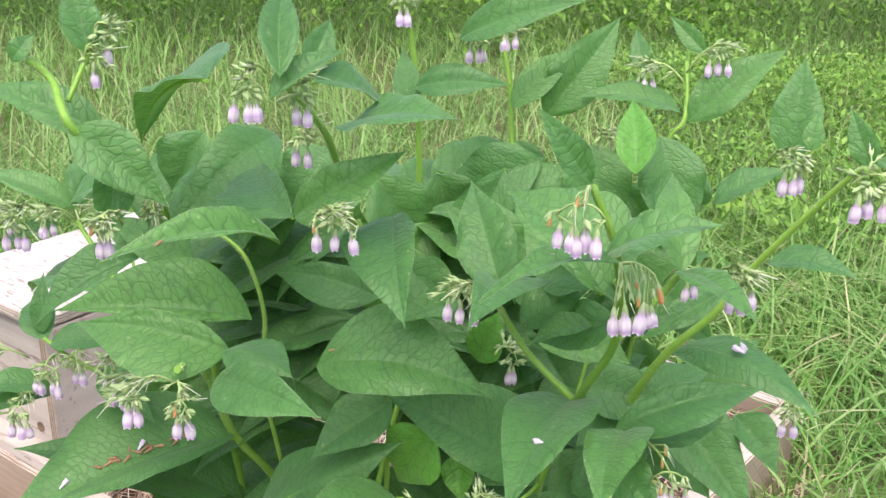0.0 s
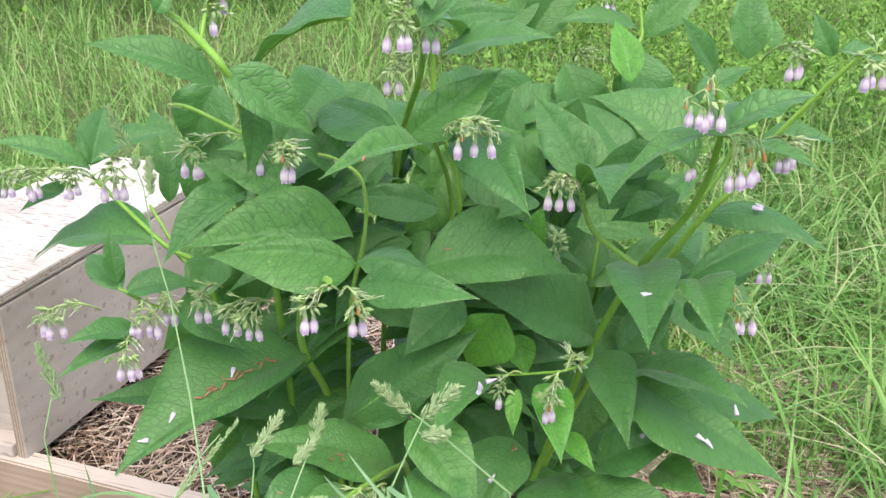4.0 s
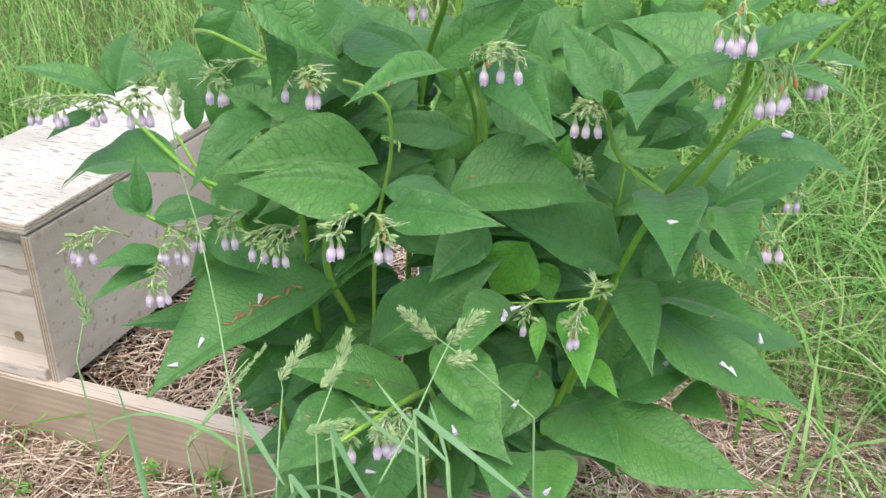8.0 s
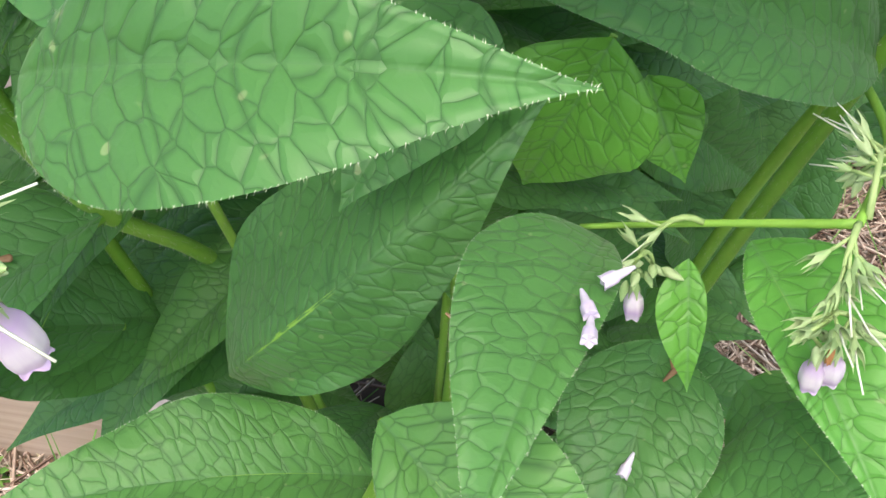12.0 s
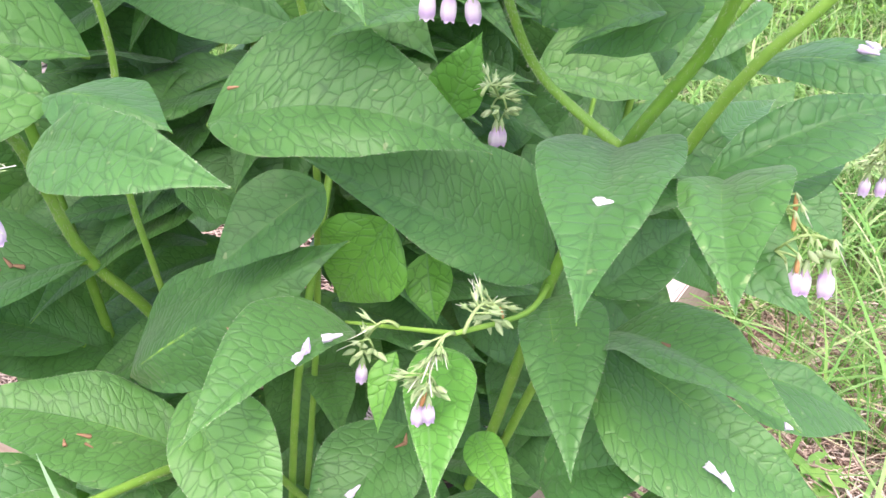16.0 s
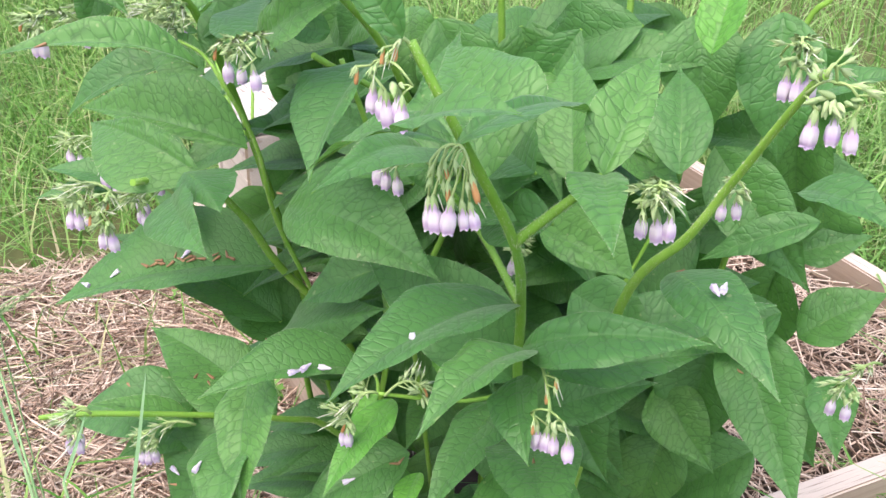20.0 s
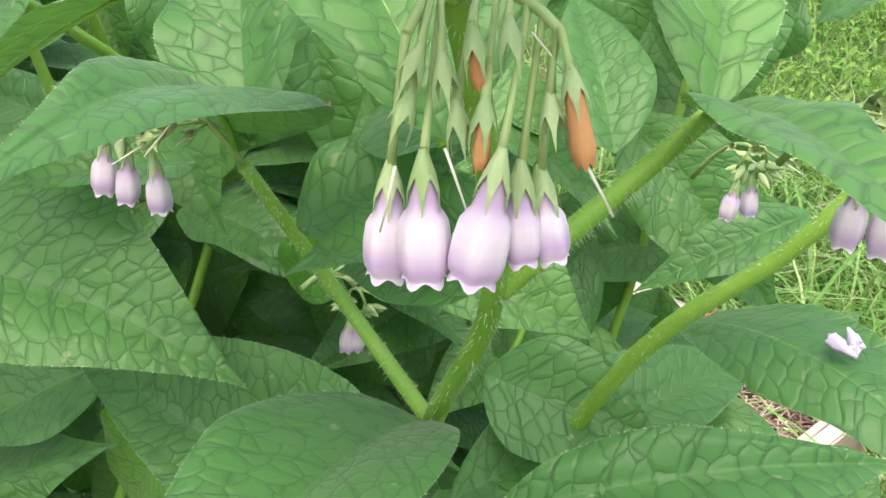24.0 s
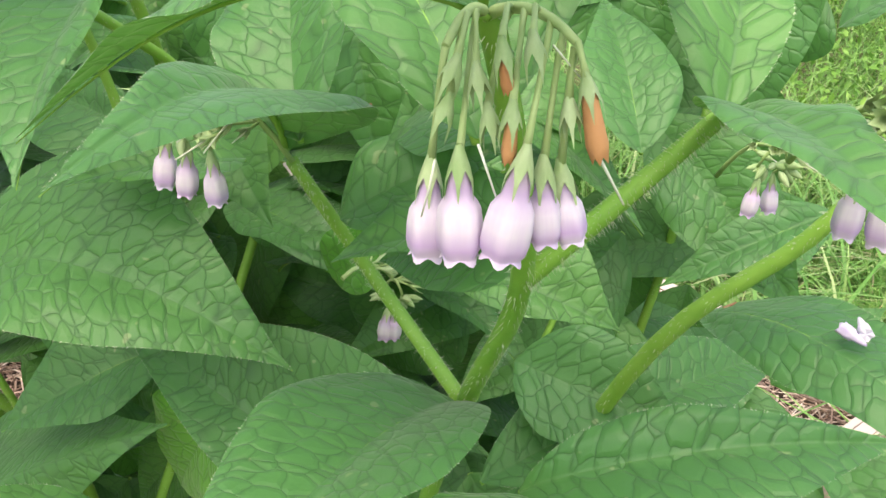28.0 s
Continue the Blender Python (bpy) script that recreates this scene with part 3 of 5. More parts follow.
def cluster(root, a, b, bells, spent, withered):
    """A nodding, coiled flower cluster: open bells hang below, spent calyces with long styles stick out above."""
    root, a, b = Vector(root), Vector(a), Vector(b)
    mid = (a + b) / 2
    top = mid + Vector((0, 0, 0.014))
    line = bend(root, top, Vector((0, 0, 0.008)), 6)
    bm = tube_bm(line, [0.0012 - 0.00005 * i for i in range(7)], 6)
    anchors = []
    side = (b - a).normalized()
    for s in (-1, 1):
        end = a if s < 0 else b
        curl = bend(top - side * 0.001 * s, end + Vector((0, 0, 0.006)), Vector((0, -0.003, 0.005)), 5)
        tube_bm(curl, [0.0009 - 0.00005 * i for i in range(6)], 5, bm)
        anchors += curl[1:]
    # a short stalk for each flower
    spots = []
    for i in range(bells):
        t = (i + 0.5) / bells
        p = a.lerp(b, t) + Vector((pick.uniform(-1, 1), pick.uniform(-1, 1), pick.uniform(-0.5, 0.5))) * 0.003
        lean = side * (t - 0.5) * 0.2 + Vector((pick.uniform(-0.09, 0.09), pick.uniform(-0.09, 0.09), -1))
        up = min(anchors, key=lambda q: (q - p).length)
        tube_bm([up, up.lerp(p, 0.5) + Vector((0, 0, 0.001)), p - lean.normalized() * 0.001], [0.0007, 0.0006, 0.0007], 5, bm)
        spots.append((p, lean))
    # spent calyces line the stalk and point away from the plant's stem
    shown = []
    out = Vector((mid.x - root.x, mid.y - root.y, 0))
    out = out.normalized() if out.length > 0.006 else side
    for i in range(round(2.3 * spent)):
        q = anchors[pick.randrange(len(anchors))] if i % 3 == 0 else line[2 + i % 5]
        turn = Matrix.Rotation((1 if i % 2 else -1) * pick.uniform(0.1, 1.0), 3, "Z")
        lean = (turn @ out + Vector((0, pick.uniform(-0.35, 0.1), pick.uniform(-0.55, 0.45)))).normalized()
        p = q + lean * pick.uniform(0.003, 0.011)
        tube_bm([q, p], [0.0006, 0.0006], 5, bm)
        shown.append((p, lean))
    # the dense coil of buds
    coil = []
    for i in range(8 + 2 * bells):
        a = 0.55 * i
        d = (side * math.cos(a) * 0.9 + Vector((pick.uniform(-0.5, 0.5), pick.uniform(-0.9, 0.3), -0.35 - 0.5 * math.sin(a)))).normalized()
        coil.append((mid + side * 0.004 * math.cos(1.3 * a) + Vector((0, 0, 0.007)) + d * pick.uniform(0.001, 0.006), d))
    if withered > 2:
        # an older cluster: few buds, everything hangs
        coil = coil[:3]
        shown = [(p, lean * 0.5 + Vector((0, 0, -0.9))) for p, lean in shown]
    bm.transform(BACK)
    ob = part("inflorescence", bm, PEDICEL, comfrey, "nodding cluster of pale lilac bells")
    for p, lean in spots:
        hung("corolla", bell_mesh, p, lean, ob, pick.uniform(0.96, 1.1))
        hung("calyx", calyx_mesh, p, lean, ob, pick.uniform(0.95, 1.08))
    for i, (p, lean) in enumerate(shown):
        hung("spent_calyx", spent_mesh, p, lean, ob, pick.uniform(0.8, 1.15) * (0.75 if withered > 2 else 1.0))
        if i % 2:
            hung("style", style_mesh, p, lean + Vector((0, 0, -0.1)), ob, pick.uniform(0.7, 1.1))
        if i < withered:
            hung("withered_corolla", old_mesh, p, lean * 0.3 + Vector((0, 0, -1)), ob, 0.75)
    for p, lean in coil:
        hung("bud", bud_mesh, p, lean, ob, pick.uniform(0.75, 1.15))
    return ob


def hanging_cluster(node, ends, bells, empty, withered, styles):
    """An old cluster that hangs straight down: bells on long stalks under two short arms.
    bells, withered and styles give the upper and lower end of each."""
    node = Vector(node)
    bm = bmesh.new()
    arms = []
    for end in ends:
        line = bend(node, end, (0, 0, 0.0035), 7)
        tube_bm(line, [0.0013 - 0.00007 * i for i in range(8)], 7, bm)
        arms += line[2:]

    def stalk(p, up):
        q = min(arms, key=lambda a: abs(a.x - p.x) + 0.3 * abs(a.z - p.z))
        tube_bm([q, q.lerp(p, 0.3) + up * 0.0022, q.lerp(p, 0.7) + up * 0.001, p], [0.00075, 0.0006, 0.0006, 0.0009], 6, bm)

    made = []
    for hi, lo in bells:
        hi, lo = Vector(hi), Vector(lo)
        up = (hi - lo).normalized()
        size = 1.22 * (hi - lo).length / 0.0173
        p = lo + up * 0.0173 * size
        stalk(p, up)
        made.append(("corolla", bell_mesh, p, -up, size))
        made.append(("calyx", calyx_mesh, p + up * 0.0008, -up, 1.05))
    for p in empty:
        p = Vector(p)
        lean = Vector((0.25 * math.copysign(1, p.x - node.x), -0.12, -1.0))
        stalk(p, -lean.normalized())
        made.append(("calyx", spent_mesh, p, lean, 0.95))
    for hi, lo in withered:
        hi, lo = Vector(hi), Vector(lo)
        stalk(hi, (hi - lo).normalized())
        made.append(("calyx", spent_mesh, hi, lo - hi, 0.9))
        made.append(("withered_corolla", old_mesh, hi, lo - hi, 1.15 * (hi - lo).length / 0.0125))
    for hi, lo in styles:
        hi, lo = Vector(hi), Vector(lo)
        made.append(("style", style_mesh, hi, lo - hi, (hi - lo).length / 0.016))
    bm.transform(BACK)
    ob = part("inflorescence", bm, PEDICEL, comfrey, "hanging cluster of lilac bells, some withered orange")
    for name, me, p, lean, size in made:
        hung(name, me, p, lean, ob, size)
    return ob


leaf((-0.012, 0.917, 0.868), (-0.176, 0.893, 0.884), 0.055, (-0.07, -0.68, 0.73), 0.10, 0.15, lean=0.55)
leaf((-0.020, 0.863, 0.863), (-0.154, 0.881, 0.878), 0.063, (-0.07, -0.67, 0.74), 0.10, 0.10, lean=-0.50)
leaf((-0.023, 0.829, 0.857), (0.068, 0.756, 0.866), 0.046, (-0.16, -0.63, 0.76), 0.06, 0.10, lean=0.21)
leaf((-0.021, 0.846, 0.872), (0.041, 0.810, 0.869), 0.049, (-0.07, -0.32, 0.95), 0.12, -0.20, lean=-0.32)
leaf((0.050, 0.882, 0.841), (0.200, 0.857, 0.830), 0.082, (-0.22, -0.62, 0.75), 0.12, 0.10, lean=-0.16, bow=-0.06)
leaf((0.250, 0.901, 0.724), (0.098, 0.914, 0.807), 0.080, (-0.23, -0.59, 0.77), 0.10, 0.10, lean=0.27, bow=-0.02)
leaf((-0.025, 0.941, 0.637), (0.120, 0.913, 0.749), 0.084, (-0.15, -0.59, 0.79), 0.12, -0.20, lean=-0.24)
leaf((0.267, 0.849, 0.831), (0.203, 0.696, 0.832), 0.070, (-0.31, -0.57, 0.76), 0.10, 0.12, lean=-0.05)
leaf((0.294, 0.795, 0.838), (0.410, 0.807, 0.872), 0.043, (-0.38, -0.56, 0.74), 0.12, 0.15, lean=0.36)
leaf((0.301, 0.790, 0.839), (0.268, 0.693, 0.830), 0.051, (-0.35, -0.55, 0.76), 0.12, 0.15, lean=-0.25)
leaf((0.359, 0.906, 0.852), (0.455, 0.801, 0.850), 0.049, (-0.19, -0.28, 0.94), 0.16, -0.10, lean=-0.16)
leaf((0.124, 0.877, 0.705), (0.032, 0.771, 0.719), 0.048, (-0.17, -0.57, 0.80), 0.10, 0.10, lean=0.43)
leaf((0.165, 0.849, 0.710), (0.155, 0.756, 0.679), 0.041, (-0.23, -0.54, 0.81), 0.08, 0.10, FRESH, lean=-0.37)
leaf((0.248, 0.901, 0.704), (0.232, 0.769, 0.675), 0.054, (-0.27, -0.54, 0.80), 0.10, 0.12, lean=-0.27, wide=0.30)
leaf((0.205, 0.847, 0.927), (0.178, 0.930, 0.997), 0.050, (-0.28, -0.67, 0.69), 0.06, 0.10, lean=-0.03)
leaf((-0.054, 0.999, 0.696), (-0.264, 0.896, 0.650), 0.109, (-0.01, -0.29, 0.96), 0.08, 0.10, lean=0.41)
leaf((0.020, 0.884, 0.610), (-0.131, 0.895, 0.662), 0.081, (-0.04, -0.28, 0.96), 0.08, 0.10, lean=-0.22)
leaf((-0.021, 0.846, 1.095), (-0.108, 0.949, 1.021), 0.080, (0.10, -0.35, 0.93), 0.10, 0.10, lean=0.50)
leaf((0.113, 0.923, 0.965), (0.128, 0.798, 0.922), 0.060, (-0.23, -0.67, 0.70), 0.08, 0.12, lean=0.30)
leaf((0.097, 0.983, 0.862), (-0.013, 1.023, 0.871), 0.047, (-0.15, -0.67, 0.72), 0.10, 0.10, lean=-0.31)
leaf((0.120, 0.968, 0.903), (0.176, 0.910, 0.863), 0.050, (-0.23, -0.66, 0.72), .1, .1)
leaf((0.157, 0.894, 0.615), (0.083, 0.822, 0.572), 0.069, (-0.18, -0.52, 0.83), .06, .05)
leaf((0.150, 0.921, 0.757), (0.116, 0.942, 0.684), 0.066, (-0.28, -0.84, 0.47), .05, .1, FRESH)
leaf((0.176, 0.944, 0.718), (0.179, 0.917, 0.679), 0.034, (-0.31, -0.82, 0.48), .05, .1, FRESH)
leaf((0.192, 0.983, 0.797), (0.214, 0.980, 0.855), 0.038, (-0.34, -0.86, 0.37), .05, .1, FRESH)
leaf((0.220, 0.848, 0.900), (0.277, 0.856, 0.933), 0.037, (-0.32, -0.63, 0.71), .08, .1)
leaf((0.279, 0.835, 0.944), (0.234, 0.898, 0.925), 0.044, (-0.32, -0.64, 0.70), .1, .1)
leaf((0.295, 0.831, 0.913), (0.233, 0.851, 0.885), 0.044, (-0.33, -0.62, 0.72), .1, .1)
leaf((0.199, 0.854, 0.921), (0.176, 0.736, 0.953), 0.055, (0.11, -0.31, 0.94), 0.18, 0.10, lean=-0.50)
leaf((0.274, 0.724, 1.004), (0.174, 0.729, 0.964), 0.034, (0.05, -0.05, 1.00), 0.15, 0.10, lean=0.10, curl=0.00)
leaf((0.248, 0.714, 1.061), (0.213, 0.715, 1.109), 0.022, (-0.11, -0.74, 0.66), 0.05, 0.10, lean=0.07)
leaf((0.333, 0.803, 0.967), (0.339, 0.886, 1.021), 0.037, (0.16, -0.67, 0.72), 0.06, 0.10, lean=-0.26)
leaf((0.333, 0.803, 0.967), (0.367, 0.716, 0.969), 0.034, (0.16, -0.62, 0.77), 0.10, 0.10, lean=0.27)
leaf((0.308, 0.808, 0.814), (0.406, 0.857, 0.834), 0.044, (0.10, -0.29, 0.95), .06, .1)
leaf((0.281, 0.903, 0.704), (0.359, 0.925, 0.744), 0.047, (0.13, -0.54, 0.83), .08, .1)
leaf((0.283, 0.870, 0.697), (0.342, 0.743, 0.723), 0.071, (0.14, -0.48, 0.87), .1, .1)
leaf((-0.107, 0.878, 1.018), (-0.113, 0.852, 0.964), 0.033, (0.52, -0.53, 0.67), .1, .1)
leaf((-0.034, 0.834, 0.618), (-0.100, 0.777, 0.660), 0.030, (0.19, -0.19, 0.96), .08, .1)
leaf((-0.074, 1.031, 0.604), (-0.287, 1.011, 0.672), 0.082, (0.00, -0.30, 0.96), .08, .1)
leaf((0.271, 0.771, 0.963), (0.205, 0.855, 1.013), 0.071, (-0.16, -0.32, 0.93), 0.10, 0.10, lean=0.40)
leaf((0.035, 0.881, 0.976), (0.126, 0.879, 1.036), 0.047, (0.01, -0.72, 0.69), 0.10, 0.15, lean=0.25)
leaf((0.033, 0.881, 0.976), (-0.024, 1.015, 0.983), 0.055, (-0.14, -0.72, 0.68), 0.08, 0.10, lean=-0.55)
leaf((0.035, 0.810, 0.981), (-0.069, 0.729, 0.998), 0.033, (0.25, -0.25, 0.94), .12, .25)
leaf((0.277, 0.881, 0.687), (0.411, 0.752, 0.612), 0.091, (-0.16, -0.24, 0.96), 0.08, 0.10, lean=0.54)
leaf((0.364, 0.886, 0.650), (0.467, 0.849, 0.618), 0.065, (-0.16, -0.25, 0.95), 0.08, 0.10, lean=0.55)
leaf((0.026, 0.849, 0.689), (0.074, 0.757, 0.629), 0.060, (-0.16, -0.54, 0.83), 0.08, 0.10, lean=-0.22)
leaf((0.218, 0.854, 0.571), (0.345, 0.722, 0.540), 0.087, (-0.27, -0.47, 0.84), 0.08, 0.08, lean=0.21)
leaf((0.197, 0.868, 0.577), (0.205, 0.751, 0.575), 0.078, (-0.23, -0.50, 0.84), 0.08, 0.10, lean=0.50)
leaf((0.024, 0.824, 0.647), (0.072, 0.728, 0.626), 0.059, (-0.15, -0.52, 0.84), .08, .1)
leaf((0.274, 0.724, 1.004), (0.316, 0.841, 0.990), 0.034, (0.05, -0.10, 1.00), 0.12, 0.15, lean=0.55)
leaf((0.260, 0.703, 1.019), (0.325, 0.684, 1.048), 0.043, (0.14, -0.32, 0.94), 0.10, 0.15, lean=0.31)
leaf((-0.062, 1.062, 0.573), (-0.199, 1.049, 0.624), 0.091, (0.36, -0.47, 0.80), .08, .1)
leaf((-0.129, 0.932, 1.023), (-0.242, 0.951, 1.065), 0.039, (0.30, -0.70, 0.65), 0.10, 0.10, lean=0.15)
leaf((-0.128, 0.854, 1.052), (-0.055, 0.843, 0.996), 0.045, (-0.07, -0.74, 0.67), 0.06, 0.10, lean=-0.13)
leaf((-0.008, 1.056, 0.999), (-0.087, 0.955, 0.940), 0.058, (0.16, -0.70, 0.69), .15, .1)
leaf((-0.024, 0.942, 0.922), (-0.056, 1.010, 0.982), 0.047, (0.16, -0.69, 0.70), .1, .15)
leaf((-0.075, 0.953, 0.925), (-0.083, 1.033, 0.975), 0.036, (0.19, -0.69, 0.70), .1, .1)
leaf((0.040, 0.808, 1.105), (0.033, 0.887, 1.160), 0.029, (0.16, -0.98, 0.15), .05, .2)
leaf((0.046, 0.899, 1.090), (0.061, 0.938, 1.128), 0.025, (0.13, -0.98, 0.16), .05, .2)
leaf((0.032, 0.813, 1.088), (0.082, 0.847, 1.119), 0.024, (0.05, -0.37, 0.93), .1, .2)
leaf((0.051, 0.898, 1.084), (0.113, 0.946, 1.041), 0.049, (0.04, -0.37, 0.93), .15, .1)
leaf((0.078, 0.908, 1.046), (0.165, 0.846, 1.071), 0.068, (0.02, -0.36, 0.93), 0.08, 0.10, lean=0.34)
leaf((0.119, 1.095, 1.018), (0.110, 1.126, 1.074), 0.029, (0.04, -0.98, 0.19), .05, .1)
leaf((0.124, 1.100, 1.039), (0.218, 1.080, 1.049), 0.036, (-0.01, -0.76, 0.64), .12, .1)
leaf((0.168, 1.159, 1.079), (0.293, 1.126, 1.126), 0.042, (-0.06, -0.79, 0.61), .1, .1)
leaf((0.263, 1.188, 0.994), (0.343, 1.217, 1.099), 0.060, (-0.13, -0.98, 0.18), .05, .1)
leaf((0.225, 1.173, 1.005), (0.299, 1.219, 1.066), 0.037, (-0.07, -0.77, 0.64), .05, .1)
leaf((0.405, 1.167, 1.005), (0.293, 1.170, 1.021), 0.047, (-0.07, -0.36, 0.93), .1, .1)
leaf((0.413, 1.163, 0.997), (0.512, 1.171, 1.076), 0.049, (-0.22, -0.74, 0.64), .06, .1)
leaf((0.432, 1.193, 1.064), (0.396, 1.227, 1.099), 0.022, (-0.23, -0.96, 0.14), .05, .1)
leaf((0.369, 1.203, 1.043), (0.363, 1.232, 1.084), 0.022, (-0.18, -0.97, 0.16), .05, .1)
leaf((0.340, 1.045, 0.971), (0.342, 1.103, 1.034), 0.039, (-0.18, -0.95, 0.24), .05, .15, FRESH)
leaf((0.483, 1.034, 0.992), (0.496, 1.071, 1.084), 0.048, (-0.33, -0.92, 0.20), .05, .1)
leaf((0.482, 0.985, 1.014), (0.490, 1.001, 1.046), 0.019, (-0.34, -0.91, 0.22), .05, .1)
leaf((0.511, 0.919, 1.018), (0.493, 0.938, 1.064), 0.024, (-0.38, -0.90, 0.22), .05, .1)
leaf((0.507, 0.904, 1.027), (0.550, 0.881, 1.017), 0.031, (-0.15, -0.33, 0.93), .1, .1)
leaf((0.434, 0.915, 0.932), (0.496, 0.870, 0.939), 0.035, (-0.13, -0.32, 0.94), .1, .1)
leaf((0.413, 1.022, 0.950), (0.479, 1.013, 0.990), 0.036, (-0.11, -0.34, 0.93), .1, .1)
leaf((0.224, 1.140, 0.882), (0.142, 1.165, 0.938), 0.046, (0.30, -0.91, 0.31), .06, .1)
leaf((0.274, 1.273, 0.923), (0.179, 1.247, 0.915), 0.045, (0.17, -0.71, 0.68), .06, .1)
leaf((0.247, 1.048, 0.791), (0.190, 1.096, 0.856), 0.044, (0.27, -0.87, 0.42), .05, .1)
leaf((0.334, 1.020, 0.878), (0.305, 1.103, 0.939), 0.051, (0.17, -0.92, 0.35), .05, .1)
leaf((0.231, 1.022, 0.863), (0.156, 1.057, 0.934), 0.050, (0.32, -0.88, 0.35), .05, .1)
leaf((0.224, 1.071, 0.803), (0.172, 1.024, 0.793), 0.044, (0.21, -0.60, 0.77), .05, .1)
leaf((0.196, 0.940, 0.974), (0.221, 0.914, 0.889), 0.041, (0.35, -0.86, 0.36), .06, .1)
leaf((0.269, 1.097, 0.762), (0.188, 0.998, 0.740), 0.057, (0.18, -0.59, 0.79), .05, .1)
leaf((0.405, 1.132, 0.789), (0.289, 1.103, 0.765), 0.053, (0.09, -0.63, 0.77), .05, .1)
leaf((0.383, 1.199, 0.818), (0.468, 1.207, 0.829), 0.053, (0.03, -0.68, 0.74), .05, .1)
leaf((0.421, 1.170, 0.752), (0.486, 1.186, 0.781), 0.045, (0.01, -0.65, 0.76), .05, .1)
leaf((0.446, 1.092, 0.712), (0.510, 1.120, 0.763), 0.053, (-0.01, -0.61, 0.79), .05, .1)
leaf((0.471, 1.052, 0.704), (0.500, 0.982, 0.677), 0.043, (0.00, -0.82, 0.57), 0.05, 0.10, lean=-0.31)
leaf((0.390, 1.087, 0.713), (0.481, 0.967, 0.624), 0.074, (0.05, -0.81, 0.58), 0.05, 0.10, lean=-0.14)
leaf((0.331, 1.083, 0.624), (0.403, 1.034, 0.581), 0.061, (0.10, -0.79, 0.61), .05, .1)
leaf((0.304, 1.086, 0.729), (0.252, 1.022, 0.705), 0.044, (0.14, -0.58, 0.80), .05, .1)
leaf((-0.011, 1.054, 0.933), (-0.058, 1.003, 0.949), 0.041, (0.41, -0.60, 0.69), .05, .1)
leaf((-0.069, 1.100, 0.828), (-0.118, 1.094, 0.895), 0.051, (0.40, -0.58, 0.71), .05, .1)
leaf((-0.031, 1.106, 0.790), (-0.086, 1.084, 0.818), 0.041, (0.37, -0.57, 0.74), .05, .1)
leaf((0.008, 1.018, 0.753), (0.095, 1.001, 0.710), 0.061, (0.31, -0.53, 0.79), .05, .1)
leaf((0.170, 0.896, 0.898), (0.116, 0.854, 0.897), 0.031, (0.16, -0.28, 0.95), .05, .1)
leaf((-0.208, 1.131, 0.794), (-0.362, 1.258, 0.742), 0.088, (0.03, -0.33, 0.94), 0.12, 0.10, lean=0.10)
leaf((-0.111, 0.941, 0.916), (-0.194, 0.892, 0.870), 0.036, (-0.01, -0.69, 0.73), 0.10, 0.10, lean=0.43)
leaf((-0.272, 1.207, 0.866), (-0.382, 1.206, 0.913), 0.040, (0.05, -0.35, 0.93), .1, .1)
leaf((-0.271, 1.208, 0.870), (-0.250, 1.277, 0.925), 0.049, (0.07, -0.96, 0.27), .1, .1)
leaf((-0.269, 1.189, 0.879), (-0.172, 1.173, 0.916), 0.050, (0.01, -0.35, 0.94), .1, .1)
leaf((-0.183, 1.204, 0.846), (-0.196, 1.277, 0.918), 0.049, (0.01, -0.73, 0.69), .1, .1)
leaf((-0.246, 1.022, 0.797), (-0.248, 1.045, 0.854), 0.022, (0.07, -0.92, 0.38), .05, .1)
leaf((-0.242, 1.019, 0.790), (-0.278, 1.080, 0.811), 0.037, (0.06, -0.67, 0.74), .1, .1)
leaf((-0.226, 0.982, 0.756), (-0.298, 0.950, 0.772), 0.035, (0.03, -0.31, 0.95), .1, .1)
leaf((-0.233, 0.997, 0.742), (-0.307, 0.933, 0.743), 0.028, (0.03, -0.31, 0.95), .1, .1)
leaf((-0.239, 1.018, 0.787), (-0.162, 1.020, 0.786), 0.041, (0.01, -0.32, 0.95), .1, .1)
leaf((-0.186, 1.009, 0.764), (-0.123, 0.968, 0.729), 0.037, (-0.01, -0.64, 0.77), .1, .1)
leaf((-0.186, 1.195, 0.820), (-0.181, 1.216, 0.884), 0.024, (0.01, -0.95, 0.31), .1, .1)
leaf((-0.290, 1.199, 0.849), (-0.355, 1.184, 0.829), 0.027, (0.04, -0.34, 0.94), .1, .1)
leaf((-0.140, 1.076, 0.790), (-0.177, 1.009, 0.763), 0.050, (-0.01, -0.66, 0.75), .1, .1)
leaf((-0.109, 0.961, 0.914), (-0.155, 0.971, 0.938), 0.033, (-0.03, -0.71, 0.70), .1, .1)
leaf((-0.067, 0.937, 0.918), (-0.135, 0.949, 0.937), 0.044, (-0.06, -0.71, 0.71), .1, .1)
leaf((-0.006, 0.861, 0.613), (-0.043, 0.798, 0.512), 0.084, (-0.10, -0.51, 0.85), 0.10, 0.10, lean=0.16)
leaf((-0.049, 0.858, 0.622), (-0.150, 0.792, 0.607), 0.075, (-0.05, -0.54, 0.84), .1, .1)
leaf((0.084, 0.772, 0.603), (0.047, 0.691, 0.607), 0.055, (-0.16, -0.49, 0.86), .1, .1)
leaf((0.128, 0.791, 0.580), (0.097, 0.688, 0.578), 0.059, (-0.19, -0.48, 0.86), .1, .1)
leaf((0.035, 0.853, 0.622), (0.075, 0.734, 0.623), 0.049, (-0.13, -0.52, 0.84), 0.10, 0.10, lean=0.34)
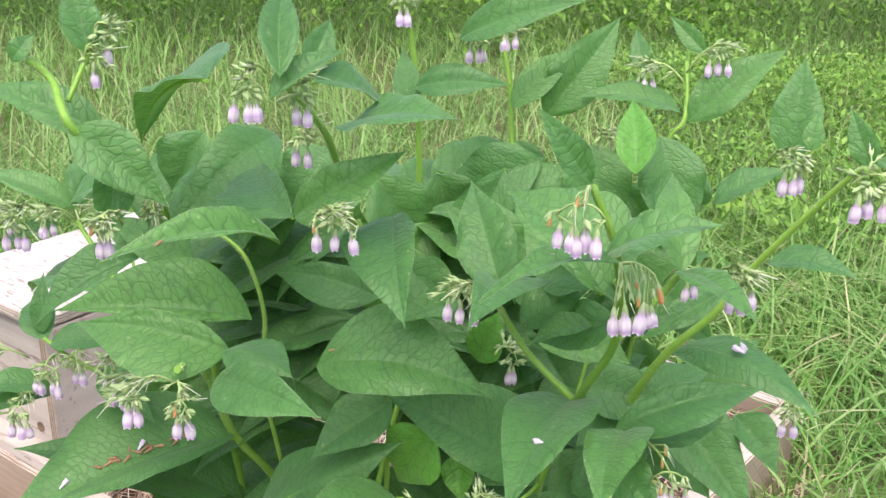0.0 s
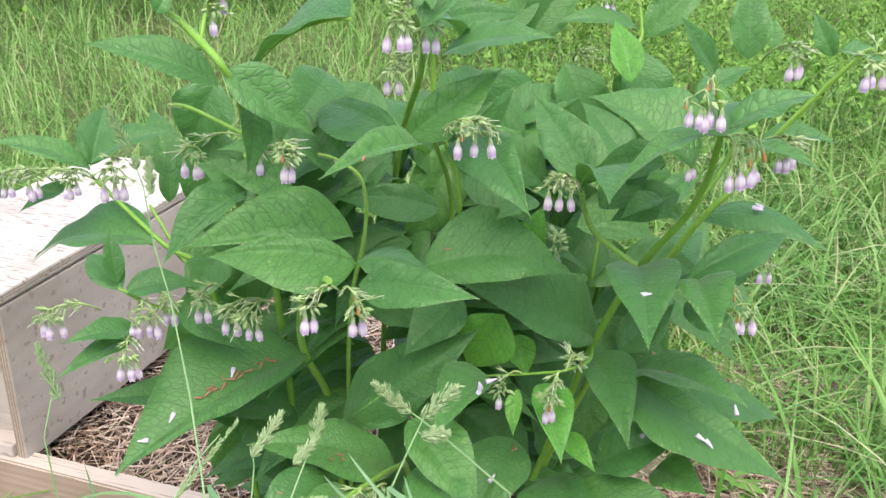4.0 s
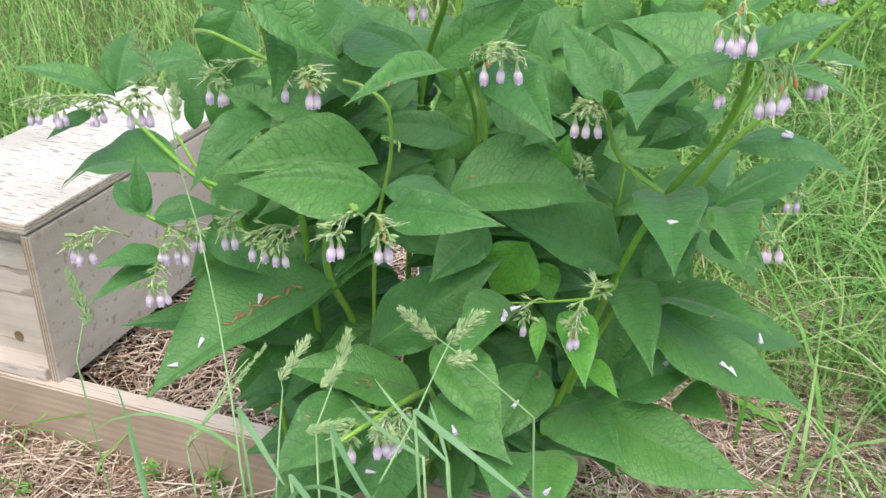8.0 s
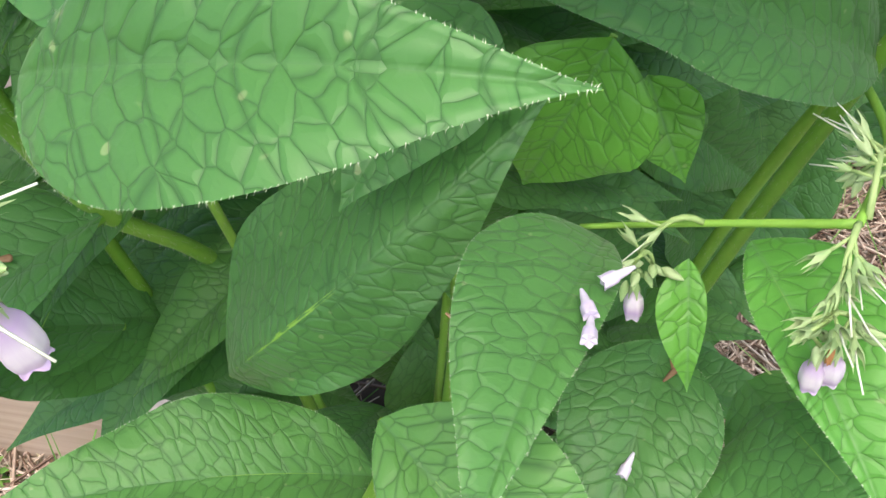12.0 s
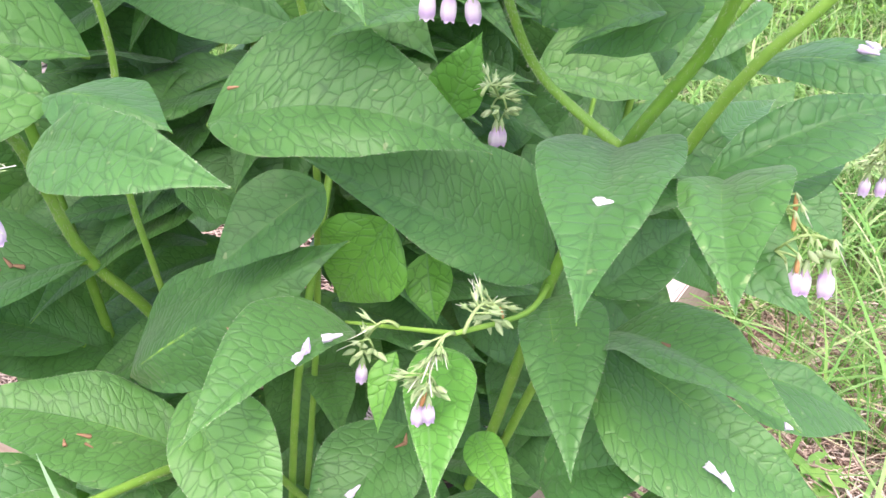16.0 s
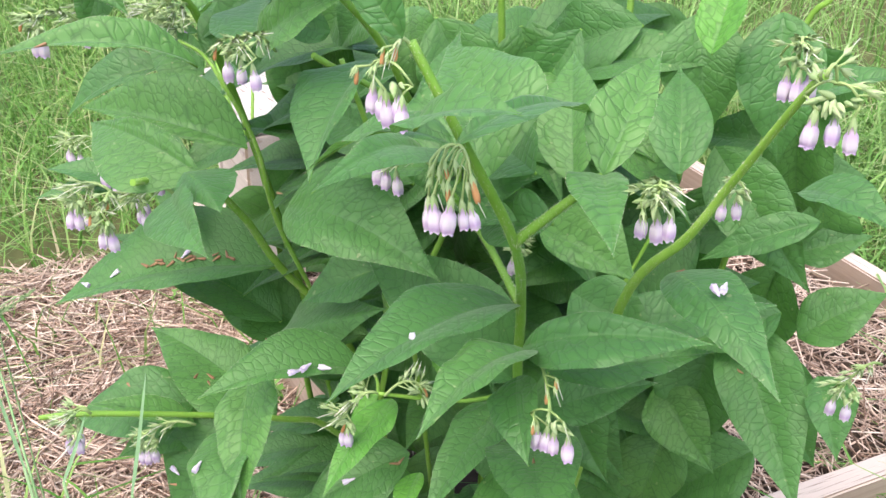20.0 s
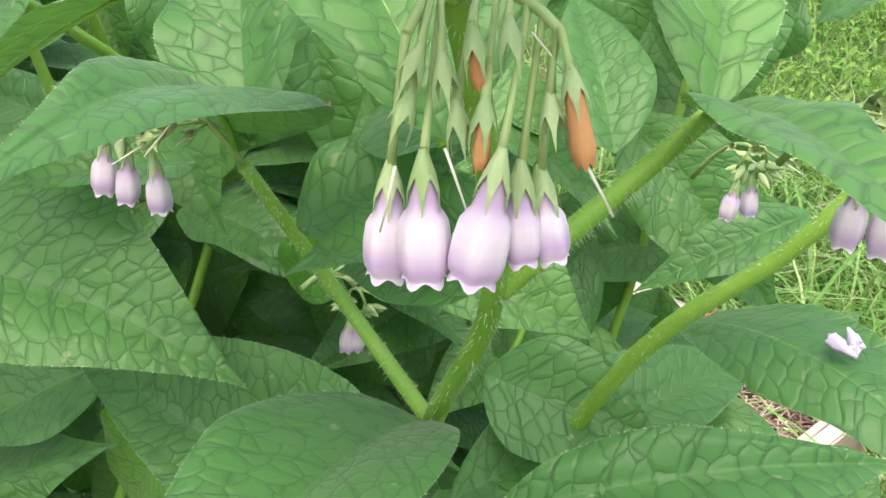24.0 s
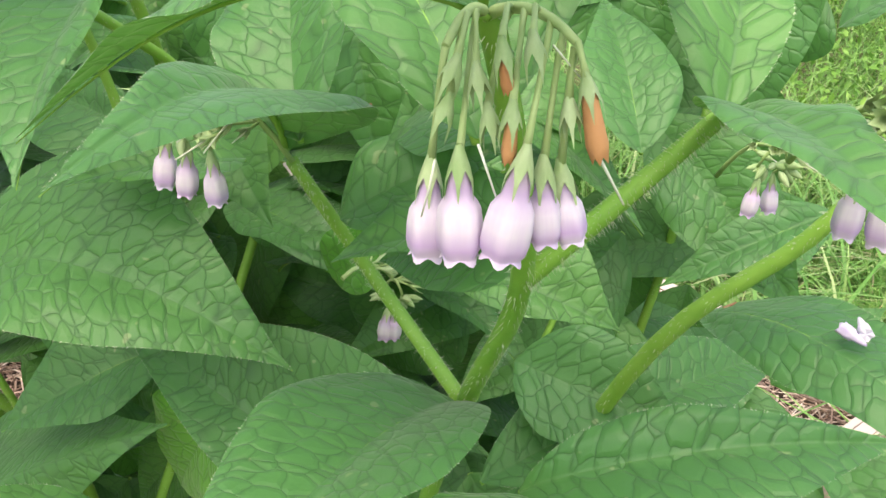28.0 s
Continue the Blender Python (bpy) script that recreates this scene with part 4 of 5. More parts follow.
leaf((0.303, 0.836, 0.588), (0.324, 0.763, 0.602), 0.048, (-0.30, -0.48, 0.83), .1, .1)
leaf((0.194, 0.843, 0.648), (0.207, 0.787, 0.636), 0.025, (-0.24, -0.52, 0.82), .1, .1, FRESH)
leaf((0.147, 0.859, 0.701), (0.133, 0.833, 0.662), 0.018, (-0.20, -0.50, 0.84), 0.05, 0.10, FRESH, lean=0.30)
leaf((0.292, 0.793, 0.814), (0.323, 0.736, 0.795), 0.037, (-0.35, -0.54, 0.76), .1, .1)
leaf((0.237, 0.843, 0.603), (0.315, 0.807, 0.650), 0.060, (-0.28, -0.50, 0.82), .1, .1)
leaf((0.279, 0.882, 0.769), (0.430, 0.996, 0.800), 0.054, (-0.12, -0.58, 0.81), 0.06, 0.10, lean=0.00)
leaf((0.368, 1.069, 0.733), (0.277, 1.085, 0.706), 0.060, (-0.06, -0.59, 0.80), .05, .1)
leaf((0.244, 0.954, 0.838), (0.331, 0.934, 0.824), 0.062, (-0.11, -0.63, 0.77), 0.06, 0.10, lean=-0.45)
leaf((0.444, 1.058, 0.845), (0.357, 1.037, 0.797), 0.033, (-0.17, -0.65, 0.74), .05, .1)
leaf((0.260, 1.042, 0.840), (0.201, 1.072, 0.878), 0.032, (0.06, -0.70, 0.72), .05, .1)
leaf((0.269, 0.952, 0.885), (0.226, 1.052, 0.955), 0.055, (0.06, -0.96, 0.26), .05, .1)
leaf((0.388, 1.146, 0.868), (0.313, 1.172, 0.852), 0.050, (-0.09, -0.72, 0.69), .05, .1)
leaf((0.233, 1.172, 0.791), (0.142, 1.184, 0.801), 0.058, (0.10, -0.68, 0.73), .05, .1)
leaf((0.160, 1.077, 0.755), (0.203, 1.092, 0.815), 0.041, (0.16, -0.89, 0.43), .05, .1, FRESH)
leaf((0.273, 0.823, 0.913), (0.225, 0.813, 0.902), 0.024, (0.03, -0.31, 0.95), 0.10, 0.10, lean=0.24)
leaf((0.428, 1.082, 0.739), (0.351, 1.050, 0.698), 0.058, (-0.13, -0.58, 0.80), .05, .1)
leaf((0.211, 1.111, 0.717), (0.104, 1.119, 0.728), 0.067, (0.13, -0.60, 0.79), .05, .1)
leaf((0.121, 1.074, 0.705), (0.046, 1.070, 0.663), 0.053, (0.03, -0.62, 0.79), .05, .1)
leaf((0.110, 0.948, 0.770), (0.037, 0.911, 0.730), 0.056, (-0.17, -0.61, 0.77), .05, .1)
leaf((0.306, 1.122, 0.692), (0.398, 1.170, 0.715), 0.066, (-0.08, -0.61, 0.79), .05, .1)
leaf((0.089, 1.169, 0.700), (0.015, 1.191, 0.724), 0.050, (0.22, -0.60, 0.77), .05, .1)
leaf((0.214, 0.910, 0.537), (0.225, 0.813, 0.511), 0.063, (-0.23, -0.49, 0.84), .05, .1)
leaf((0.271, 0.944, 0.723), (0.336, 0.902, 0.648), 0.067, (-0.29, -0.55, 0.78), .05, .1)
leaf((0.286, 0.919, 0.809), (0.367, 0.893, 0.798), 0.054, (-0.33, -0.58, 0.74), .05, .1)
leaf((-0.047, 0.875, 0.595), (-0.107, 0.802, 0.575), 0.060, (-0.06, -0.53, 0.85), .05, .1)
leaf((-0.131, 0.918, 1.098), (-0.151, 0.941, 1.159), 0.032, (0.34, -0.93, 0.13), .05, .15)
leaf((-0.177, 0.878, 1.098), (-0.161, 0.888, 1.118), 0.017, (0.31, -0.72, 0.62), .1, .1)
leaf((0.326, 1.098, 0.399), (0.381, 1.025, 0.363), 0.061, (-0.23, -0.41, 0.88), .05, .1)
leaf((0.015, 1.344, 0.557), (-0.052, 1.326, 0.540), 0.044, (0.09, -0.63, 0.77), .05, .1)
stem([(0.200, 1.100, 0.230), (0.235, 1.000, 0.500), (0.251, 0.908, 0.711), (0.270, 0.851, 0.829), (0.286, 0.788, 0.917), (0.273, 0.735, 1.003), (0.250, 0.720, 1.058)], .0065, .0035, 900)
stem([(0.270, 0.851, 0.829), (0.228, 0.876, 0.864), (0.201, 0.853, 0.917)], .0042, .0032, 451)
stem([(0.286, 0.788, 0.917), (0.306, 0.790, 0.940), (0.333, 0.803, 0.967)], .0046, .0036, 452)
stem([(0.293, 1.012, 0.741), (0.315, 1.041, 0.809)], .0030, .0020, 453)
stem([(0.220, 1.120, 0.230), (0.280, 1.020, 0.550), (0.331, 0.891, 0.824), (0.378, 0.855, 0.913), (0.400, 0.840, 0.961), (0.438, 0.788, 1.047), (0.444, 0.772, 1.057)], .0062, .0022, 904)
stem([(0.000, 1.130, 0.230), (-0.012, 1.080, 0.545), (-0.055, 1.007, 0.693), (-0.062, 0.965, 0.768), (-0.058, 0.900, 0.835), (-0.052, 0.820, 0.867)], .0068, .0040, 905)
stem([(0.010, 1.120, 0.300), (-0.005, 1.020, 0.620), (-0.010, 0.950, 0.780), (0.000, 0.916, 0.869), (-0.006, 0.888, 0.933), (-0.027, 0.891, 0.955), (-0.047, 0.886, 0.965)], .0036, .0016, 906)
stem([(0.060, 1.120, 0.230), (0.085, 0.970, 0.600), (0.128, 1.048, 0.824), (0.067, 0.906, 0.966)], .0045, .0034, 457)
stem([(0.070, 1.140, 0.230), (0.100, 1.020, 0.600), (0.106, 0.942, 0.855), (0.083, 0.921, 0.961)], .0040, .0028, 458)
stem([(-0.050, 1.150, 0.230), (-0.070, 1.060, 0.650), (-0.103, 0.975, 0.960), (-0.124, 0.853, 1.049), (-0.151, 0.886, 1.082), (-0.168, 0.882, 1.099)], .0055, .0042, 909)
stem([(-0.103, 0.975, 0.960), (-0.154, 1.005, 0.984), (-0.175, 1.035, 0.981)], .0035, .0022, 460)
stem([(0.060, 1.200, 0.230), (0.070, 1.160, 0.650), (0.065, 1.050, 0.900), (0.061, 0.935, 1.017), (0.050, 0.878, 1.065), (0.033, 0.846, 1.096)], .0055, .0035, 911)
stem([(0.100, 1.200, 0.230), (0.130, 1.150, 0.700), (0.128, 1.131, 0.955), (0.123, 1.123, 1.055), (0.110, 1.114, 1.133)], .0055, .0035, 462)
stem([(0.200, 1.220, 0.230), (0.240, 1.150, 0.700), (0.228, 1.208, 0.981), (0.219, 1.223, 1.051), (0.215, 1.227, 1.069)], .0055, .0035, 463)
stem([(0.280, 1.200, 0.230), (0.360, 1.120, 0.700), (0.388, 1.157, 0.951), (0.410, 1.164, 1.000), (0.413, 1.196, 1.054)], .0045, .0030, 464)
stem([(-0.100, 1.150, 0.230), (-0.130, 1.120, 0.600), (-0.153, 1.115, 0.754), (-0.197, 1.131, 0.792), (-0.266, 1.193, 0.856)], .0055, .0035, 465)
stem([(-0.153, 1.115, 0.754), (-0.177, 1.142, 0.767), (-0.209, 1.194, 0.819)], .0035, .0025, 466)
stem([(-0.100, 1.100, 0.500), (-0.168, 1.015, 0.731), (-0.217, 1.013, 0.773), (-0.245, 1.020, 0.792)], .0040, .0025, 467)
stem([(0.120, 1.100, 0.300), (0.050, 0.950, 0.550), (0.022, 0.884, 0.610), (-0.055, 0.752, 0.682), (-0.096, 0.722, 0.684)], .0045, .0030, 468)
stem([(0.174, 0.811, 0.745), (0.149, 0.853, 0.722), (0.119, 0.888, 0.705)], .0021, .0014, 469)
stem([(0.251, 0.908, 0.711), (0.225, 0.860, 0.722), (0.174, 0.811, 0.745)], .0026, .0020, 470)
cluster((0.250, 0.720, 1.055), (0.228, 0.715, 1.034), (0.258, 0.707, 1.034), 5, 4, 3)
hanging_cluster((0.2735, 0.7270, 1.0030), [(0.2690, 0.7050, 1.0020), (0.2910, 0.7050, 1.0050)],
                [((0.2681, 0.706, 0.9769), (0.2687, 0.706, 0.9619)), ((0.2739, 0.7, 0.9812), (0.2754, 0.7, 0.9653)), ((0.2845, 0.698, 0.9836), (0.2829, 0.698, 0.9673)), ((0.2884, 0.704, 0.9809), (0.29, 0.704, 0.9686)), ((0.2919, 0.707, 0.9797), (0.2951, 0.707, 0.9683))],
                [(0.2712, 0.704, 1.0003), (0.2746, 0.704, 0.9994), (0.2773, 0.704, 0.9925), (0.2835, 0.704, 1.0058), (0.2908, 0.704, 0.9958), (0.2705, 0.704, 0.9934)],
                [((0.2786, 0.702, 1.0046), (0.2804, 0.702, 0.9972)), ((0.2817, 0.7, 0.9949), (0.282, 0.7, 0.9858)), ((0.2931, 0.703, 1.0002), (0.297, 0.703, 0.9879))],
                [((0.2764, 0.699, 0.9881), (0.2808, 0.699, 0.9783)), ((0.2945, 0.703, 0.9908), (0.3022, 0.703, 0.9795)), ((0.2695, 0.7, 0.9839), (0.2687, 0.7, 0.973)), ((0.2866, 0.704, 1.005), (0.2924, 0.704, 0.9997))])
cluster((0.060, 0.868, 0.979), (0.060, 0.806, 0.995), (0.095, 0.797, 0.995), 3, 12, 1)
cluster((-0.048, 0.795, 0.869), (-0.081, 0.782, 0.858), (-0.070, 0.779, 0.858), 2, 6, 0)
cluster((-0.045, 0.794, 0.869), (-0.042, 0.772, 0.854), (-0.031, 0.769, 0.854), 2, 6, 2)
cluster((0.174, 0.811, 0.745), (0.150, 0.796, 0.718), (0.162, 0.793, 0.718), 2, 7, 1)
cluster((0.179, 0.813, 0.743), (0.193, 0.836, 0.732), (0.204, 0.833, 0.732), 0, 8, 1)
cluster((0.149, 0.853, 0.722), (0.126, 0.863, 0.696), (0.134, 0.861, 0.696), 1, 2, 0)
cluster((0.205, 0.924, 0.835), (0.218, 0.960, 0.805), (0.228, 0.958, 0.805), 2, 6, 0)
cluster((0.201, 0.853, 0.917), (0.160, 0.837, 0.927), (0.184, 0.831, 0.927), 3, 9, 0)
cluster((0.306, 0.790, 0.835), (0.316, 0.757, 0.812), (0.343, 0.752, 0.812), 5, 4, 3)
cluster((0.371, 1.011, 0.874), (0.379, 0.963, 0.892), (0.393, 0.971, 0.892), 2, 2, 0)
cluster((0.358, 0.825, 0.949), (0.363, 0.776, 0.965), (0.381, 0.785, 0.965), 3, 10, 0)
cluster((0.444, 0.772, 1.057), (0.436, 0.779, 1.038), (0.462, 0.779, 1.038), 4, 3, 0)
cluster((0.417, 0.906, 1.022), (0.412, 0.857, 1.031), (0.432, 0.857, 1.031), 3, 5, 0)
cluster((0.027, 0.826, 1.104), (0.005, 0.817, 1.086), (0.025, 0.817, 1.087), 3, 4, 0)
cluster((0.047, 0.848, 1.092), (0.039, 0.844, 1.078), (0.055, 0.845, 1.078), 2, 3, 0)
cluster((0.033, 0.936, 1.035), (0.025, 0.933, 1.021), (0.045, 0.933, 1.021), 2, 6, 0)
cluster((0.409, 1.175, 1.046), (0.425, 1.169, 1.063), (0.457, 1.170, 1.063), 3, 8, 0)
cluster((0.409, 1.172, 1.034), (0.355, 1.182, 1.041), (0.383, 1.182, 1.041), 3, 8, 0)
cluster((0.215, 1.227, 1.069), (0.211, 1.227, 1.075), (0.231, 1.227, 1.075), 3, 5, 0)
cluster((0.202, 1.208, 1.078), (0.176, 1.187, 1.068), (0.196, 1.187, 1.069), 3, 5, 0)
cluster((0.111, 1.113, 1.123), (0.100, 1.112, 1.115), (0.120, 1.112, 1.115), 2, 4, 0)
cluster((-0.104, 0.975, 0.961), (-0.103, 0.941, 0.948), (-0.092, 0.938, 0.948), 1, 9, 0)
cluster((-0.089, 0.833, 0.984), (-0.093, 0.786, 0.992), (-0.079, 0.782, 0.992), 2, 8, 1)
cluster((-0.109, 0.976, 0.961), (-0.166, 0.993, 0.935), (-0.146, 0.988, 0.934), 3, 7, 0)
cluster((-0.266, 1.193, 0.856), (-0.301, 1.174, 0.862), (-0.282, 1.169, 0.862), 3, 6, 0)
cluster((-0.266, 1.193, 0.856), (-0.342, 1.171, 0.867), (-0.322, 1.166, 0.867), 3, 8, 0)
cluster((-0.311, 1.180, 0.863), (-0.366, 1.168, 0.870), (-0.350, 1.164, 0.870), 2, 8, 0)
cluster((-0.223, 1.013, 0.774), (-0.236, 0.964, 0.779), (-0.205, 0.956, 0.779), 4, 5, 0)
cluster((-0.234, 0.961, 0.761), (-0.249, 0.935, 0.750), (-0.229, 0.930, 0.750), 3, 5, 0)
cluster((-0.205, 1.015, 0.777), (-0.204, 0.976, 0.782), (-0.188, 0.972, 0.782), 2, 4, 0)
cluster((-0.140, 0.972, 0.802), (-0.168, 0.967, 0.787), (-0.153, 0.963, 0.787), 2, 7, 0)
cluster((-0.094, 0.914, 0.804), (-0.145, 0.914, 0.795), (-0.129, 0.911, 0.795), 2, 7, 0)
cluster((-0.094, 0.914, 0.804), (-0.127, 0.892, 0.797), (-0.113, 0.889, 0.797), 2, 7, 0)
cluster((-0.266, 1.028, 0.765), (-0.322, 1.005, 0.770), (-0.303, 1.000, 0.770), 3, 9, 0)
cluster((-0.043, 0.729, 0.703), (-0.060, 0.719, 0.686), (-0.045, 0.715, 0.686), 2, 6, 0)
cluster((-0.066, 0.750, 0.676), (-0.084, 0.746, 0.667), (-0.074, 0.743, 0.667), 1, 2, 0)
cluster((-0.007, 0.806, 0.649), (-0.044, 0.766, 0.640), (-0.023, 0.777, 0.640), 3, 8, 0)
cluster((0.513, 0.990, 0.771), (0.484, 0.954, 0.757), (0.500, 0.954, 0.757), 2, 8, 0)
cluster((-0.226, 0.993, 0.939), (-0.245, 0.962, 0.928), (-0.221, 0.963, 0.928), 3, 8, 0)
cluster((0.322, 1.175, 0.970), (0.317, 1.154, 0.972), (0.333, 1.154, 0.972), 2, 6, 0)
stem([(-0.144, 0.895, 1.064), (-0.135, 0.916, 1.092), (-0.129, 0.919, 1.100)], .0030, .0020, 513)
cluster((-0.129, 0.919, 1.100), (-0.128, 0.923, 1.107), (-0.112, 0.924, 1.107), 1, 6, 0)
cluster((-0.135, 0.916, 1.092), (-0.135, 0.917, 1.088), (-0.123, 0.917, 1.088), 1, 4, 0)

# inner and lower leaves that close the clump behind the outer ones
grow = random.Random(23)
for i in range(150):
    z = grow.uniform(0.33, 0.92)
    turn = grow.uniform(0, math.tau)
    reach = grow.uniform(0.02, 0.07) + 0.05 * (0.9 - z)
    base = Vector((0.10 + 1.5 * reach * math.cos(turn), 1.12 + reach * math.sin(turn), z))
    long = grow.uniform(0.11, 0.19)
    tip = base + Vector((math.cos(turn) * long, math.sin(turn) * long, grow.uniform(-0.09, 0.05)))
    front = 0.99 if z > 0.6 else 0.95
    if tip.y < front:
        tip.y = front + grow.uniform(0, 0.05)
    base.y = max(base.y, front + 0.03)
    if (tip - base).length < 0.08:
        tip.x += math.copysign(0.10, math.cos(turn))
    if abs(tip.x - 0.1) > 0.30 or tip.y > 1.45:
        continue
    leaf(base, tip, 0.42 * (tip - base).length, (0.4 * math.cos(turn), -0.35, 1.0), 0.1, 0.1)

# broad shaded leaves deep inside, hanging towards the front
for i in range(84):
    x = -0.14 + 0.56 * (i % 12) / 11 + grow.uniform(-0.03, 0.03)
    z = 0.40 + 0.085 * (i // 12) + grow.uniform(-0.03, 0.03)
    y = 1.12 + grow.uniform(-0.03, 0.10) - 0.05 * math.sin(math.pi * (x + 0.14) / 0.56)
    base = Vector((x, y + 0.03, z + 0.05))
    long = grow.uniform(0.13, 0.20)
    tip = base + Vector((grow.uniform(-0.12, 0.12), grow.uniform(-0.05, 0.02), grow.uniform(-0.9, -0.35) * long))
    leaf(base, tip, grow.uniform(0.065, 0.085), (grow.uniform(-0.4, 0.4), -0.9, 0.5), 0.1, 0.1)

# ---- fallen flowers on the leaves ----
FALLEN = plain_material("fallen_corolla", (0.58, 0.46, 0.72), (0.90, 0.87, 0.91), 250.0, 0.5, 0.3, 0.2)
drop_bm = lathe_bm([(0.0, 0.0006), (-0.004, 0.0014), (-0.0085, 0.0018), (-0.0098, 0.0026), (-0.0130, 0.0028), (-0.0158, 0.0027), (-0.0166, 0.0029)], 20, 5)
rim = [v for v in drop_bm.verts if v.co.z < -0.0158]
rim.sort(key=lambda v: math.atan2(v.co.y, v.co.x))
throat = drop_bm.verts.new((0, 0, -0.0160))
for i in range(len(rim)):
    drop_bm.faces.new((rim[i], rim[(i + 1) % len(rim)], throat))
fallen_mesh = mesh_of(drop_bm, "fallen_flower")
fallen_mesh.materials.append(FALLEN)
dry_mesh = mesh_of(lathe_bm([(0.0, 0.0005), (-0.004, 0.0012), (-0.006, 0.0014), (-0.0085, 0.0018), (-0.0095, 0.0009)], 8), "dry_flower")
dry_mesh.materials.append(plain_material("dry_corolla", (0.16, 0.085, 0.045), (0.36, 0.21, 0.11), 250.0, 0.8, 0.6))


def lying(at, normal, turn, dry=False, size=0.88):
    """A dropped corolla lying on its side on a leaf."""
    ob = new("dry_flower" if dry else "fallen_flower", dry_mesh if dry else fallen_mesh)
    n = Vector(normal).normalized()
    a = n.orthogonal().normalized()
    axis = Matrix.Rotation(turn, 3, n) @ a
    side = n.cross(axis)
    rise = (0.0009 if dry else 0.0024) * size
    m = Matrix((side, n, -axis)).transposed().to_4x4()
    ob.matrix_basis = Matrix.Translation(Vector(at) + n * rise + axis * -0.008) @ m @ Matrix.Diagonal((size, size * (0.8 if dry else 1.0), size * (1.0 if dry else 0.78), 1))
    if dry:
        tagged(ob, "shrivelled rust-brown comfrey flower lying on a leaf", "dry flower", "withered flowers on the leaves")
    else:
        tagged(ob, "fallen pale lilac comfrey flower lying on a leaf", "fallen flower", "fallen flowers on the leaves")
    return ob


lying((0.2312, 0.7603, 0.8442), (-0.50, 0.11, 0.86), 1.49, False)
lying((0.0902, 0.8189, 0.7289), (0.26, 0.01, 0.97), 3.42, False)
lying((0.1079, 0.8376, 0.7270), (-0.19, 0.16, 0.97), 2.32, False)
lying((0.0945, 0.8293, 0.7279), (0.32, -0.10, 0.94), 3.79, False)
lying((0.4052, 0.8578, 0.8784), (-0.08, -0.04, 1.00), 3.93, False)
lying((-0.1375, 0.9668, 0.7045), (0.14, -0.56, 0.82), 0.41, False)
lying((-0.2028, 0.9314, 0.6813), (-0.05, -0.64, 0.77), 0.08, False)
lying((-0.2319, 0.9169, 0.6660), (-0.07, -0.70, 0.71), 5.26, False)
lying((0.3151, 0.7767, 0.6640), (0.36, -0.28, 0.89), 1.63, False)
lying((0.3232, 0.7737, 0.6583), (0.48, -0.39, 0.79), 1.47, False)
lying((0.2779, 0.8241, 0.6439), (-0.48, -0.72, 0.50), 6.25, False)
lying((0.1168, 0.8531, 0.5966), (0.07, -0.61, 0.79), 2.95, False)
lying((-0.0506, 0.8187, 0.5695), (-0.22, -0.93, 0.31), 5.25, False)
lying((0.1067, 0.7214, 0.5871), (0.23, -0.27, 0.94), 2.99, False)
lying((0.0256, 0.7648, 0.6436), (0.18, -0.24, 0.95), 4.01, False)
lying((-0.1600, 0.9539, 0.6983), (0.08, -0.61, 0.79), 0.95, True, 0.66)
lying((-0.1478, 0.9573, 0.6994), (0.10, -0.60, 0.80), 3.99, True, 0.70)
lying((-0.1255, 0.9672, 0.7025), (0.17, -0.51, 0.84), 5.45, True, 0.64)
lying((-0.1125, 0.9740, 0.7039), (0.18, -0.50, 0.85), 3.29, True, 0.80)
lying((-0.0976, 0.9803, 0.7041), (0.23, -0.50, 0.84), 4.66, True, 0.97)
lying((-0.0508, 0.8589, 0.6480), (0.33, 0.17, 0.93), 4.22, True, 0.84)
lying((-0.0321, 0.7422, 1.0047), (-0.22, -0.05, 0.97), 0.40, True, 0.91)
lying((-0.1100, 0.8330, 0.6405), (0.20, -0.72, 0.66), 4.76, True, 0.75)
lying((0.1543, 0.8789, 0.6121), (0.08, -0.26, 0.96), 3.71, True, 0.90)
lying((-0.0427, 0.8664, 0.6447), (0.31, -0.09, 0.95), 1.89, True, 0.64)
lying((-0.0222, 0.8311, 0.5906), (0.05, -0.80, 0.60), 0.19, True, 0.72)
lying((0.4046, 1.0462, 0.6918), (-0.46, -0.72, 0.52), 5.44, True, 0.87)
lying((0.4287, 1.0166, 0.6694), (0.13, -0.49, 0.86), 2.97, True, 0.89)
lying((0.3005, 0.8188, 0.7197), (-0.64, -0.12, 0.76), 4.51, True, 0.77)
lying((0.0626, 0.8517, 0.8712), (-0.23, -0.79, 0.57), 5.52, True, 0.64)
lying((0.0573, 0.8308, 0.7376), (0.11, -0.35, 0.93), 4.48, True, 0.71)
lying((0.0019, 0.7665, 0.6151), (0.29, -0.53, 0.79), 5.78, True, 0.68)
lying((0.2127, 0.9186, 0.9180), (0.69, -0.66, 0.30), 2.48, True, 0.71)
lying((0.2535, 0.7931, 0.8494), (-0.41, 0.26, 0.88), 5.03, True, 0.92)
lying((0.3646, 0.8996, 0.8576), (-0.56, 0.35, 0.75), 2.79, True, 0.68)
lying((0.1543, 0.8789, 0.6121), (0.08, -0.26, 0.96), 5.88, True, 0.95)
lying((-0.0392, 0.8715, 0.6437), (0.36, -0.05, 0.93), 5.52, True, 0.95)
lying((0.3741, 0.8045, 0.6685), (-0.22, -0.70, 0.68), 0.61, False)
lying((0.4003, 0.8566, 0.8772), (-0.21, -0.17, 0.96), 1.36, False)
lying((-0.1726, 0.9438, 0.6914), (0.06, -0.64, 0.77), 5.30, True, 1.05)
lying((-0.1643, 0.9485, 0.6944), (0.08, -0.62, 0.78), 6.17, True, 1.05)
